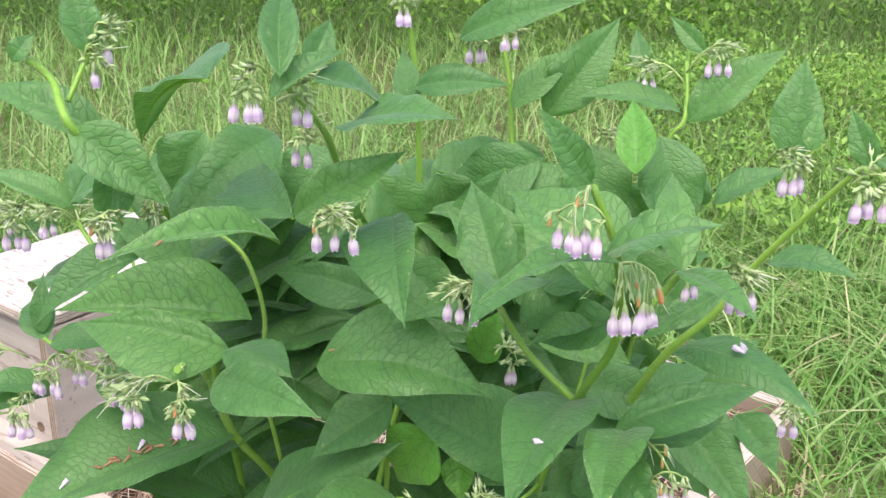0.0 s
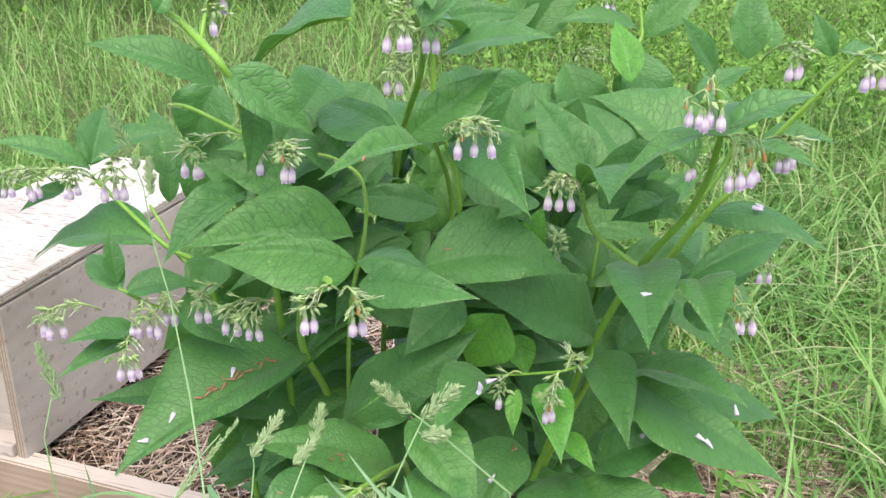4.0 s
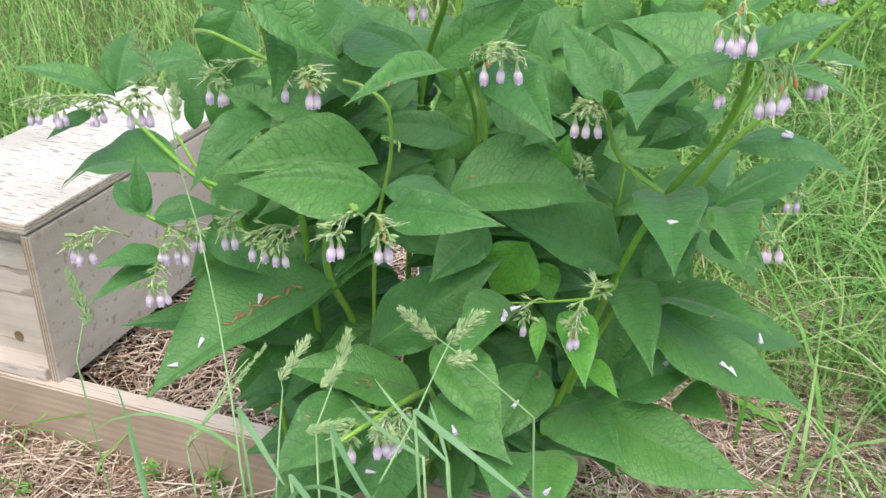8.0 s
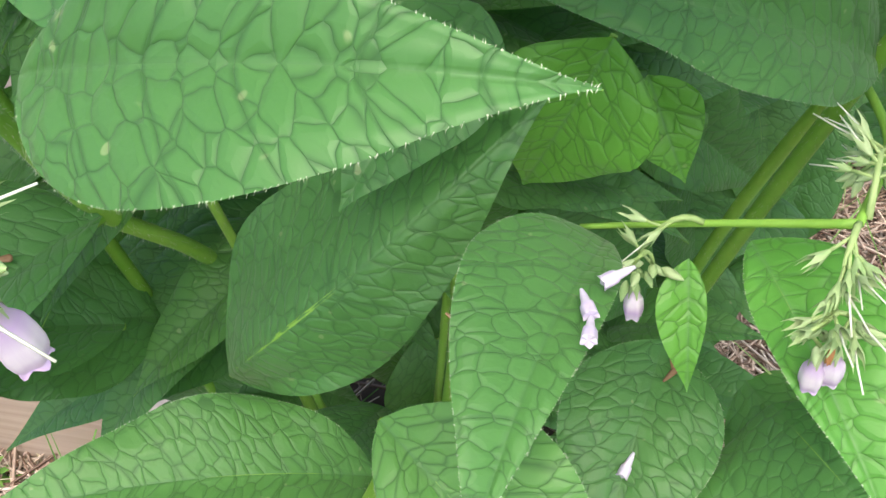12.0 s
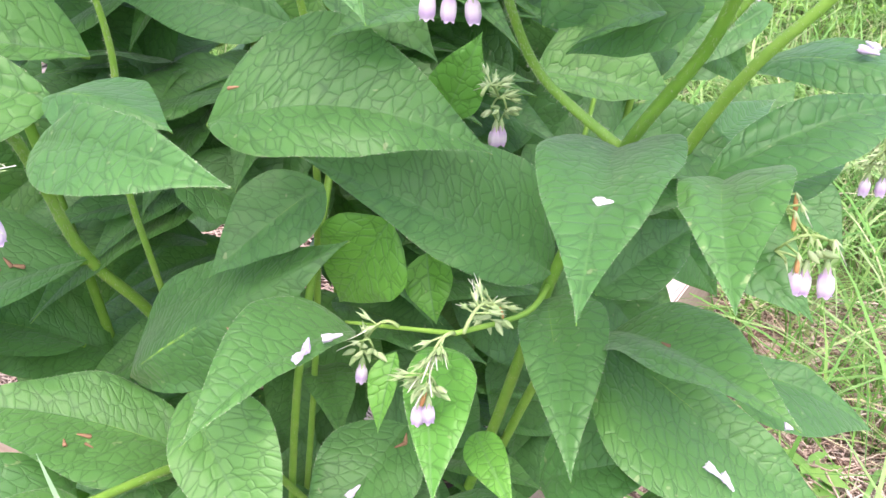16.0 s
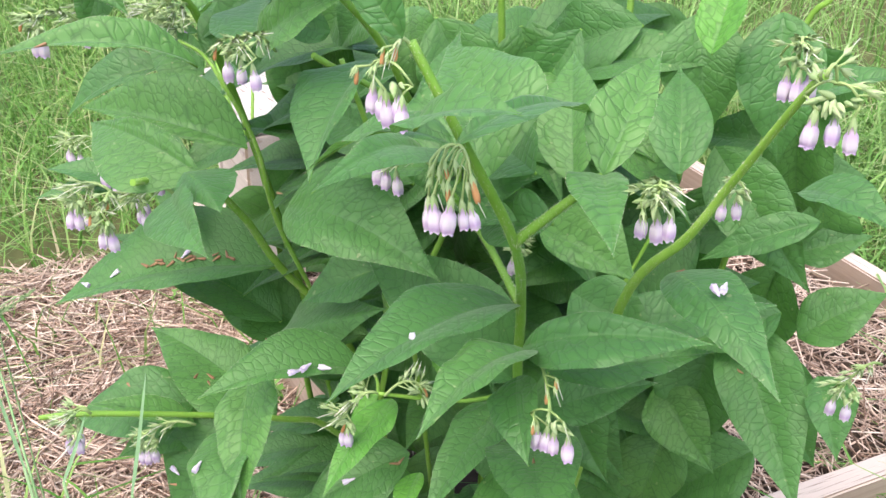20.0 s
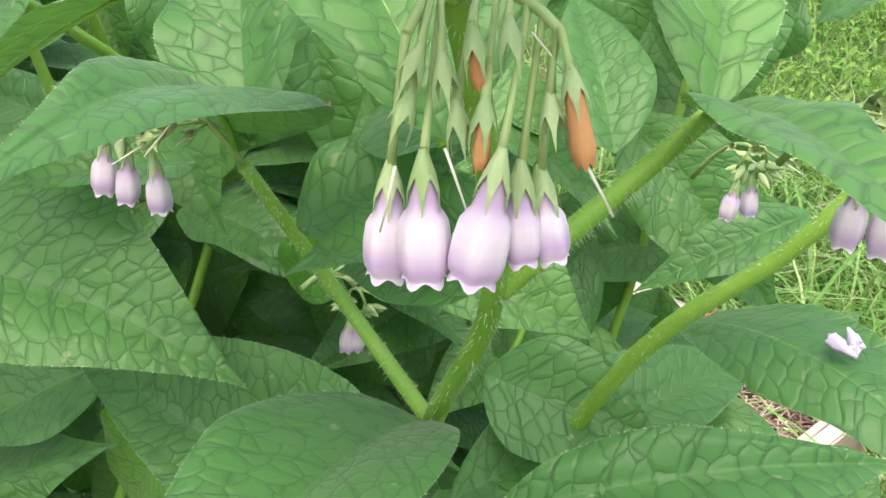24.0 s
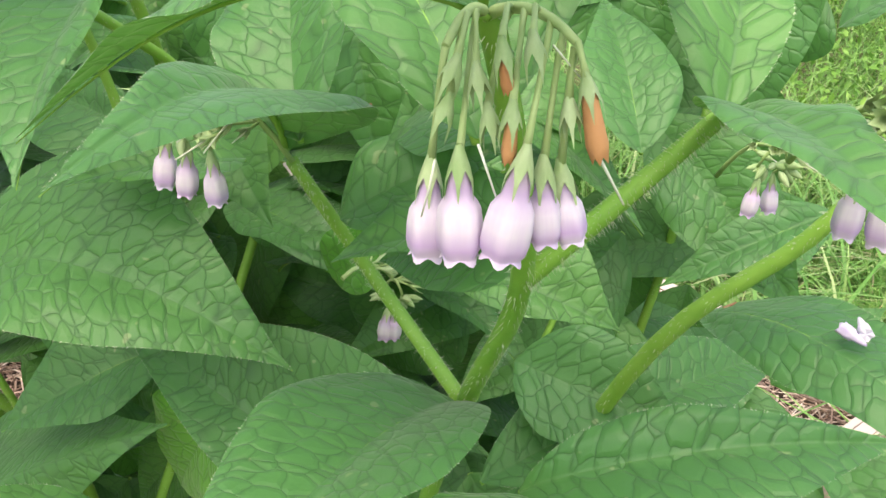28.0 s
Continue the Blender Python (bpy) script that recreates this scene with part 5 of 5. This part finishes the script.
lying((-0.1563, 0.9507, 0.6954), (0.08, -0.62, 0.78), 5.67, True, 1.05)
lying((-0.1474, 0.9547, 0.6974), (0.12, -0.62, 0.77), 0.15, True, 1.05)
lying((-0.1378, 0.9595, 0.6995), (0.15, -0.60, 0.78), 5.35, True, 1.05)
lying((-0.1282, 0.9643, 0.7011), (0.18, -0.57, 0.80), 6.23, True, 1.05)
lying((-0.1185, 0.9689, 0.7020), (0.20, -0.56, 0.80), 5.75, True, 1.05)
lying((-0.1053, 0.9764, 0.7038), (0.18, -0.50, 0.85), 0.23, True, 1.05)
lying((-0.0912, 0.9813, 0.7026), (0.29, -0.53, 0.80), 5.45, True, 1.05)
lying((-0.1322, 0.9653, 0.7025), (0.16, -0.54, 0.82), 6.24, True, 1.05)
lying((-0.1602, 0.9524, 0.6971), (0.08, -0.62, 0.78), 5.67, True, 1.05)

# ---- flowering grasses in front of the bed ----


def grass_stalk(points, heads, leaves=2):
    """A cocksfoot stalk: thin stem, lumpy seed heads near its tip, a long blade or two."""
    base = Vector(points[0])
    ob = tagged(new("grass_stalk"), "flowering grass stalk with fuzzy pale green seed heads", "grass", "grass stalks before the bed")
    ob.location = base
    pts = [Vector(p) - base for p in points]
    fine = []
    for i in range(len(pts) - 1):
        for k in range(5):
            fine.append(pts[i].lerp(pts[i + 1], k / 5))
    fine.append(pts[-1])
    part("stalk", tube_bm(fine, [0.0011 - 0.0006 * i / len(fine) for i in range(len(fine))], 6), STALK, ob)
    rnd = random.Random(int(1000 * abs(base.x + base.y + points[-1][2])))
    for foot, tip, thick in heads:
        foot, tip = Vector(foot) - base, Vector(tip) - base
        bm = bmesh.new()
        length = (tip - foot).length
        d = (tip - foot).normalized()
        for i in range(220):
            t = rnd.random()
            out = d.cross(Vector((rnd.gauss(0, 1), rnd.gauss(0, 1), rnd.gauss(0, 1)))).normalized()
            r = 1.15 * thick * (0.35 + 0.65 * math.sin(math.pi * min(1, t * 0.9 + 0.08))) * rnd.uniform(0.3, 1.0) * (0.75 + 0.35 * math.sin(t * 19))
            p = foot.lerp(tip, t) + out * r
            way = (d * 0.9 + out * 0.6).normalized()
            s = way.cross(out).normalized()
            a = bm.verts.new(p - way * 0.0026)
            b = bm.verts.new(p + s * 0.0010)
            c = bm.verts.new(p + way * 0.0036)
            e = bm.verts.new(p - s * 0.0010)
            f = bm.verts.new(p + out * 0.0009)
            for tri in ((a, b, f), (b, c, f), (c, e, f), (e, a, f)):
                bm.faces.new(tri)
        part("seed_head", bm, SEEDS, ob)
        near = min(fine, key=lambda q: (q - foot).length)
        part("branch", tube_bm([near, foot.lerp(near, 0.5), foot], [0.0005, 0.0004, 0.0004], 5), STALK, ob)
    for k in range(leaves):
        i = int(len(fine) * (0.25 + 0.3 * k))
        p = fine[min(i, len(fine) - 1)]
        a = rnd.uniform(0, math.tau)
        d = Vector((math.cos(a), math.sin(a), 0))
        s = Vector((-d.y, d.x, 0))
        bm = bmesh.new()
        rows = []
        for j in range(9):
            t = j / 8
            q = p + d * (0.16 * t) + Vector((0, 0, 0.13 * t - 0.17 * t * t))
            w = 0.0024 * (1 - t) ** 0.6 + 0.0001
            rows.append((bm.verts.new(q - s * w), bm.verts.new(q + Vector((0, 0, -0.0008))), bm.verts.new(q + s * w)))
        for r0, r1 in zip(rows, rows[1:]):
            for m in range(2):
                bm.faces.new((r0[m], r0[m + 1], r1[m + 1], r1[m])).smooth = True
        part("blade", bm, BLADE, ob)
    return ob


STALK = plain_material("grass_stalk", (0.16, 0.32, 0.12), (0.30, 0.44, 0.22), 80.0, 0.5, 0.2)
BLADE = plain_material("grass_blade", (0.13, 0.29, 0.09), (0.25, 0.42, 0.18), 60.0, 0.5, 0.3, 0.25)
grass_stalk([(-0.072, 0.539, 0.170), (-0.092, 0.539, 0.780), (-0.056, 0.566, 0.820), (-0.035, 0.582, 0.849), (-0.023, 0.590, 0.865)], [((-0.025, 0.589, 0.864), (0.003, 0.593, 0.882), 0.0065), ((-0.027, 0.582, 0.852), (-0.010, 0.579, 0.854), 0.0050)], 0)
grass_stalk([(-0.105, 0.576, 0.170), (-0.125, 0.576, 0.756), (-0.121, 0.606, 0.793), (-0.106, 0.625, 0.813), (-0.095, 0.639, 0.827)], [((-0.095, 0.638, 0.825), (-0.087, 0.650, 0.846), 0.0050), ((-0.112, 0.627, 0.815), (-0.096, 0.634, 0.828), 0.0040)], 0)
grass_stalk([(-0.135, 0.580, 0.170), (-0.155, 0.580, 0.759), (-0.147, 0.608, 0.794), (-0.141, 0.625, 0.819)], [((-0.141, 0.630, 0.825), (-0.117, 0.644, 0.849), 0.0048)], 0)
grass_stalk([(-0.092, 0.561, 0.170), (-0.112, 0.561, 0.771), (-0.112, 0.583, 0.798), (-0.110, 0.589, 0.806)], [((-0.128, 0.590, 0.805), (-0.096, 0.589, 0.808), 0.0042)], 0)
grass_stalk([(-0.157, 0.621, 0.170), (-0.177, 0.621, 0.745), (-0.178, 0.656, 0.791), (-0.181, 0.701, 0.843), (-0.188, 0.743, 0.902), (-0.196, 0.760, 0.943), (-0.199, 0.775, 0.985)], [((-0.203, 0.780, 0.999), (-0.219, 0.792, 1.046), 0.0060), ((-0.194, 0.774, 0.980), (-0.193, 0.782, 1.005), 0.0040)], 1)
grass_stalk([(-0.201, 0.733, 0.170), (-0.221, 0.733, 0.695), (-0.182, 0.764, 0.737), (-0.160, 0.775, 0.753)], [((-0.221, 0.735, 0.699), (-0.144, 0.780, 0.761), 0.0022)], 1)
grass_stalk([(-0.296, 0.861, 0.170), (-0.316, 0.861, 0.721), (-0.305, 0.883, 0.756)], [((-0.301, 0.880, 0.750), (-0.315, 0.903, 0.797), 0.0070)], 0)
grass_stalk([(0.065, 0.600, 0.170), (0.045, 0.600, 0.777), (-0.003, 0.631, 0.820), (-0.022, 0.642, 0.835)], [((-0.023, 0.640, 0.835), (-0.047, 0.650, 0.859), 0.0060)], 0)

# ---- broad blades and small weeds before the bed ----


def lone_blade(foot, bow, tip, width):
    """One broad glaucous grass blade, keeled along its middle."""
    foot, bow, tip = Vector(foot), Vector(bow), Vector(tip)
    root = Vector((foot.x + 0.008, foot.y + 0.004, GROUND))
    ob = tagged(new("grass_tuft"), "broad bluish green grass blade on a thin stalk", "grass", "broad grasses before the bed")
    ob.location = root
    part("stalk", tube_bm(bend((0, 0, 0), foot - root, (0.004, 0, 0), 6), [0.0012] * 7, 6), STALK, ob)
    bm = bmesh.new()
    rows = []
    for j in range(13):
        t = j / 12
        q = foot.lerp(bow, t).lerp(bow.lerp(tip, t), t)
        d = (bow - foot).lerp(tip - bow, t).normalized()
        s = d.cross(Vector((0.15, -1.0, 0.35))).normalized()
        w = 0.36 * width * min(1.0, 0.55 + 2 * t) * (1 - t ** 2.2) ** 0.7 + 0.0001
        n = s.cross(d)
        rows.append([bm.verts.new(q - s * w - root), bm.verts.new(q + n * 0.12 * w - root), bm.verts.new(q + s * w - root)])
    for r0, r1 in zip(rows, rows[1:]):
        for k in range(2):
            bm.faces.new((r0[k], r0[k + 1], r1[k + 1], r1[k])).smooth = True
    part("blade", bm, GLAUCOUS, ob)
    return ob


def weed_sprig(at, height, leaves, length, seed):
    """A small weed: a short stalk set with pointed leaflets."""
    rnd = random.Random(seed)
    ob = tagged(new("weed_sprig"), "small leafy green weed growing through the straw", "weed", "small weeds in the straw")
    ob.location = at
    top = Vector((rnd.uniform(-0.02, 0.02), rnd.uniform(-0.02, 0.02), height))
    part("stalk", tube_bm([(0, 0, 0), top * 0.5 + Vector((0.004, 0, 0)), top], [0.0012, 0.001, 0.0006], 6), STALK, ob)
    for i in range(leaves):
        t = 0.15 + 0.85 * i / leaves
        a = 2.4 * i + rnd.uniform(-0.3, 0.3)
        d = Vector((math.cos(a), math.sin(a), rnd.uniform(0.1, 0.7))).normalized()
        s = Vector((-math.sin(a), math.cos(a), 0))
        long = length * rnd.uniform(0.6, 1.1) * (1.15 - 0.6 * t)
        bm = bmesh.new()
        rows = []
        for j in range(6):
            u = j / 5
            w = 0.22 * long * math.sin(math.pi * (0.06 + 0.93 * u)) * (1.1 if j % 2 else 0.8)
            q = top * t + d * long * u - Vector((0, 0, 0.3 * long * u * u))
            rows.append([bm.verts.new(q - s * w), bm.verts.new(q - Vector((0, 0, 0.1 * w))), bm.verts.new(q + s * w)])
        for r0, r1 in zip(rows, rows[1:]):
            for k in range(2):
                bm.faces.new((r0[k], r0[k + 1], r1[k + 1], r1[k])).smooth = True
        part("leaf", bm, SPRIG, ob)
    return ob


GLAUCOUS = plain_material("glaucous_blade", (0.11, 0.26, 0.11), (0.23, 0.39, 0.20), 50.0, 0.5, 0.3, 0.2)
SPRIG = plain_material("sprig_leaf", (0.10, 0.29, 0.04), (0.24, 0.44, 0.10), 60.0, 0.55, 0.4, 0.2)
lone_blade((-0.254, 0.685, 0.680), (-0.256, 0.700, 0.733), (-0.265, 0.710, 0.786), 0.0045)
lone_blade((-0.112, 0.586, 0.811), (-0.110, 0.538, 0.814), (-0.097, 0.466, 0.824), 0.0066)
lone_blade((-0.056, 0.565, 0.827), (-0.029, 0.526, 0.817), (0.002, 0.478, 0.804), 0.0072)
lone_blade((-0.174, 0.665, 0.780), (-0.163, 0.618, 0.783), (-0.149, 0.565, 0.780), 0.0068)
lone_blade((-0.145, 0.554, 0.798), (-0.135, 0.507, 0.806), (-0.123, 0.482, 0.809), 0.0056)
lone_blade((-0.151, 0.542, 0.784), (-0.130, 0.541, 0.815), (-0.095, 0.481, 0.811), 0.0048)
lone_blade((-0.254, 0.671, 0.702), (-0.257, 0.680, 0.729), (-0.260, 0.692, 0.764), 0.0039)
lone_blade((0.006, 0.711, 0.653), (-0.022, 0.756, 0.670), (-0.045, 0.795, 0.699), 0.0060)
lone_blade((-0.031, 0.651, 0.714), (-0.063, 0.670, 0.729), (-0.085, 0.680, 0.763), 0.0055)
lone_blade((-0.008, 0.663, 0.700), (-0.010, 0.682, 0.717), (-0.014, 0.699, 0.735), 0.0046)
weed_sprig((-0.212, 1.294, 0.180), 0.050, 16, 0.030, 3)
weed_sprig((-0.311, 1.339, 0.180), 0.060, 14, 0.030, 4)
weed_sprig((0.683, 1.225, 0.180), 0.050, 9, 0.070, 5)
weed_sprig((-0.518, 1.342, 0.180), 0.030, 10, 0.030, 6)
weed_sprig((-0.649, 1.503, 0.180), 0.040, 12, 0.030, 7)
weed_sprig((-0.879, 1.403, 0.180), 0.030, 8, 0.030, 8)

# ---- meadow, straw and distance ----
COARSE = island_material("broad_grass", [(0.0, (0.10, 0.27, 0.05)), (0.5, (0.19, 0.39, 0.10)), (0.88, (0.31, 0.47, 0.18)), (1.0, (0.56, 0.53, 0.35))], 0.45, 0.25, (1.0, 0.98, 0.85))


def mesh_from(name, verts, faces, material, label, category):
    """Many small pieces joined in one mesh; faces are quads of one size."""
    me = bpy.data.meshes.new(name)
    me.vertices.add(len(verts))
    me.vertices.foreach_set("co", np.asarray(verts, dtype=np.float32).ravel())
    faces = np.asarray(faces, dtype=np.int32)
    me.loops.add(faces.size)
    me.loops.foreach_set("vertex_index", faces.ravel())
    me.polygons.add(len(faces))
    k = faces.shape[1]
    me.polygons.foreach_set("loop_start", np.arange(0, faces.size, k, dtype=np.int32))
    me.update(calc_edges=True)
    me.materials.append(material)
    return tagged(new(name, me), label, category, kind="stuff")


def ground_z(x, y):
    return GROUND + 0.02 * np.sin(1.7 * x + 0.4) * np.cos(1.3 * y) + 0.012 * np.maximum(0, np.hypot(x, y) - 3)


def blades(name, x, y, length, width, lean, material, label, z=None, segs=3):
    """Grass blades: each a tapering strip that bends over to one side."""
    n = len(x)
    turn = rng.uniform(0, math.tau, n)
    dx, dy = np.cos(turn), np.sin(turn)
    z0 = (ground_z(x, y) if z is None else z) - 0.01
    t = np.linspace(0, 1, segs + 1)
    verts = np.zeros((n, segs + 1, 2, 3))
    for i, s in enumerate(t):
        out = lean * length * s ** 2
        up = length * (s - 0.42 * lean * s ** 2.2)
        half = 0.5 * width * (1 - s) ** 0.7 + 0.0002
        for k, sign in enumerate((-1, 1)):
            verts[:, i, k, 0] = x + dx * out - dy * half * sign
            verts[:, i, k, 1] = y + dy * out + dx * half * sign
            verts[:, i, k, 2] = z0 + np.maximum(up, 0.004)
    idx = np.arange(n)[:, None, None] * (segs + 1) * 2 + np.arange(segs)[None, :, None] * 2 + np.array([0, 1, 3, 2])[None, None]
    return mesh_from(name, verts.reshape(-1, 3), idx.reshape(-1, 4), material, label, "grass")


def inside_bed(x, y, edge=0.05):
    px, py = x - CORNER.x, y - CORNER.y
    det = ALONG_L.x * ALONG_R.y - ALONG_L.y * ALONG_R.x
    a = (px * ALONG_R.y - py * ALONG_R.x) / det
    b = (ALONG_L.x * py - ALONG_L.y * px) / det
    return (a > -edge) & (a < 1.15 + edge) & (b > -edge) & (b < 0.97 + edge), a, b


def scattered(n, x0, x1, y0, y1, clear, power=1.0):
    x, y = rng.uniform(x0, x1, n), y0 + (y1 - y0) * rng.uniform(0, 1, n) ** power
    keep = ~inside_bed(x, y)[0]
    clump = np.array([noise.noise((2.3 * a, 2.3 * b, 4)) for a, b in zip(x, y)])
    keep &= clump > rng.uniform(-0.75, 0.1, n)
    # mown straw lies close round the near corner of the bed
    _, a, b = inside_bed(x, y)
    straw = ((b < 0) & (b > -0.55) & (a > -0.42) & (a < 1.1)) | ((a < 0) & (a > -0.5) & (b < 0.50) & (b > -0.7) & (a + 0.5 * b > -0.42))
    keep &= ~(straw & (rng.uniform(0, 1, n) < clear))
    keep &= ~((y < 0.75) & (np.abs(x) < 0.75))
    return x[keep], y[keep]


x, y = scattered(50000, -3.0, 2.4, 0.5, 3.4, 0.93)
blades("meadow_grass", x, y, rng.uniform(0.07, 0.27, len(x)), 0.0024 + 0.0060 * rng.uniform(0, 1, len(x)) ** 2, rng.uniform(0.3, 1.7, len(x)), GRASS, "long uncut meadow grass with dry blades")
x, y = scattered(42000, -4.5, 6.0, 2.6, 8.5, 0.0, 1.3)
blades("meadow_grass", x, y, rng.uniform(0.16, 0.42, len(x)), rng.uniform(0.004, 0.009, len(x)), rng.uniform(0.3, 1.5, len(x)), FAR_GRASS, "long uncut meadow grass farther off")

x, y = scattered(2900, 0.15, 2.0, 0.6, 2.6, 0.8)
blades("broad_grass", x, y, rng.uniform(0.16, 0.40, len(x)), rng.uniform(0.005, 0.010, len(x)), rng.uniform(0.5, 1.7, len(x)), COARSE, "coarse pale broad-bladed grass beside the bed", segs=5)

for x0, x1, y0, y1, n in ((-6.0, 6.0, -5.0, 0.55, 34000), (-6.0, -2.9, 0.5, 3.0, 9000), (2.3, 6.0, 0.5, 3.0, 11000), (-9.0, -4.4, 2.6, 8.5, 9000), (5.8, 9.0, 2.6, 8.5, 6000)):
    x, y = scattered(n, x0, x1, y0, y1, 0.3)
    blades("meadow_grass", x, y, rng.uniform(0.10, 0.30, len(x)), rng.uniform(0.005, 0.011, len(x)), rng.uniform(0.3, 1.7, len(x)), FAR_GRASS, "uncut meadow grass on the open side")


def straws(name, x, y, z, material, label, length=(0.02, 0.12), thick=(0.0005, 0.0018)):
    n = len(x)
    turn, tilt = rng.uniform(0, math.tau, n), rng.normal(0, 0.16, n)
    half = 0.5 * rng.uniform(*length, n)
    r = rng.uniform(*thick, n)
    d = np.stack((np.cos(turn) * np.cos(tilt), np.sin(turn) * np.cos(tilt), np.sin(tilt)), 1)
    s = np.stack((-np.sin(turn), np.cos(turn), np.zeros(n)), 1)
    u = np.cross(d, s)
    c = np.stack((x, y, z), 1)
    verts = np.zeros((n, 2, 3, 3))
    for e, sign in enumerate((-1, 1)):
        for k in range(3):
            a = k * math.tau / 3
            verts[:, e, k] = c + sign * half[:, None] * d + r[:, None] * (math.cos(a) * s + math.sin(a) * u)
    quads = np.array([[0, 1, 4, 3], [1, 2, 5, 4], [2, 0, 3, 5]])
    idx = np.arange(n)[:, None, None] * 6 + quads[None]
    return mesh_from(name, verts.reshape(-1, 3), idx.reshape(-1, 4), material, label, "straw")


x, y = rng.uniform(-1.3, 1.5, 125000), rng.uniform(0.35, 2.2, 125000)
inn, a, b = inside_bed(x, y)
near = ~inn & (((b < 0) & (b > -0.5) & (a > -0.5) & (a < 1.15)) | ((a < 0) & (a > -0.62) & (b < 0.9) & (b > -0.9)))
x, y = x[near], y[near]
straws("straw_mulch", x, y, ground_z(x, y) + rng.uniform(0, 0.035, len(x)), STRAW, "dry brown mown straw around the bed")
ab = rng.uniform(0, 1, (9500, 2)) * (1.2, 0.93)
ab *= (0.94, 1.0)
x = CORNER.x + ALONG_L.x * ab[:, 0] + ALONG_R.x * ab[:, 1]
y = CORNER.y + ALONG_L.y * ab[:, 0] + ALONG_R.y * ab[:, 1]
thin = np.hypot(x - 0.12, y - 1.16) > rng.uniform(0.05, 0.34, len(x))
x, y = x[thin], y[thin]
straws("straw_mulch", x, y, RIM - 0.05 + rng.uniform(0, 0.03, len(x)), STRAW, "dry straw mulch lying inside the bed", (0.015, 0.09))


def thicket(name, x0, x1, y0, y1, height, n, size, label):
    """A bank of weeds: many small pointed leaves on an uneven mound."""
    x, y = rng.uniform(x0, x1, n), rng.uniform(y0, y1, n)
    top = np.array([height * (0.65 + 0.6 * noise.noise((1.1 * a, 1.1 * b, 9)) + 0.3 * noise.noise((4 * a, 4 * b, 3))) for a, b in zip(x, y)])
    z = ground_z(x, y) + top * rng.uniform(0.0, 1.0, n) ** 0.6
    L = rng.uniform(0.5, 1.3, n) * size
    turn, dip = rng.uniform(0, math.tau, n), rng.normal(-0.2, 0.5, n)
    d = np.stack((np.cos(turn) * np.cos(dip), np.sin(turn) * np.cos(dip), np.sin(dip)), 1)
    s = np.stack((-np.sin(turn), np.cos(turn), rng.normal(0, 0.3, n)), 1)
    c = np.stack((x, y, z), 1)
    verts = np.stack((c - d * L[:, None] * 0.5, c + s * L[:, None] * 0.21, c + d * L[:, None] * 0.5 - np.array([0, 0, 0.12]) * L[:, None], c - s * L[:, None] * 0.21), 1)
    idx = np.arange(n)[:, None] * 4 + np.arange(4)[None]
    return mesh_from(name, verts.reshape(-1, 3), idx, WEED, label, "weeds")


thicket("hedge_bank", -5.0, 7.0, 5.6, 8.5, 1.5, 80000, 0.055, "dense green bank of weeds at the meadow edge")
thicket("weed_patch", 0.9, 4.2, 2.7, 5.0, 0.42, 30000, 0.032, "low leafy weeds growing in the meadow")
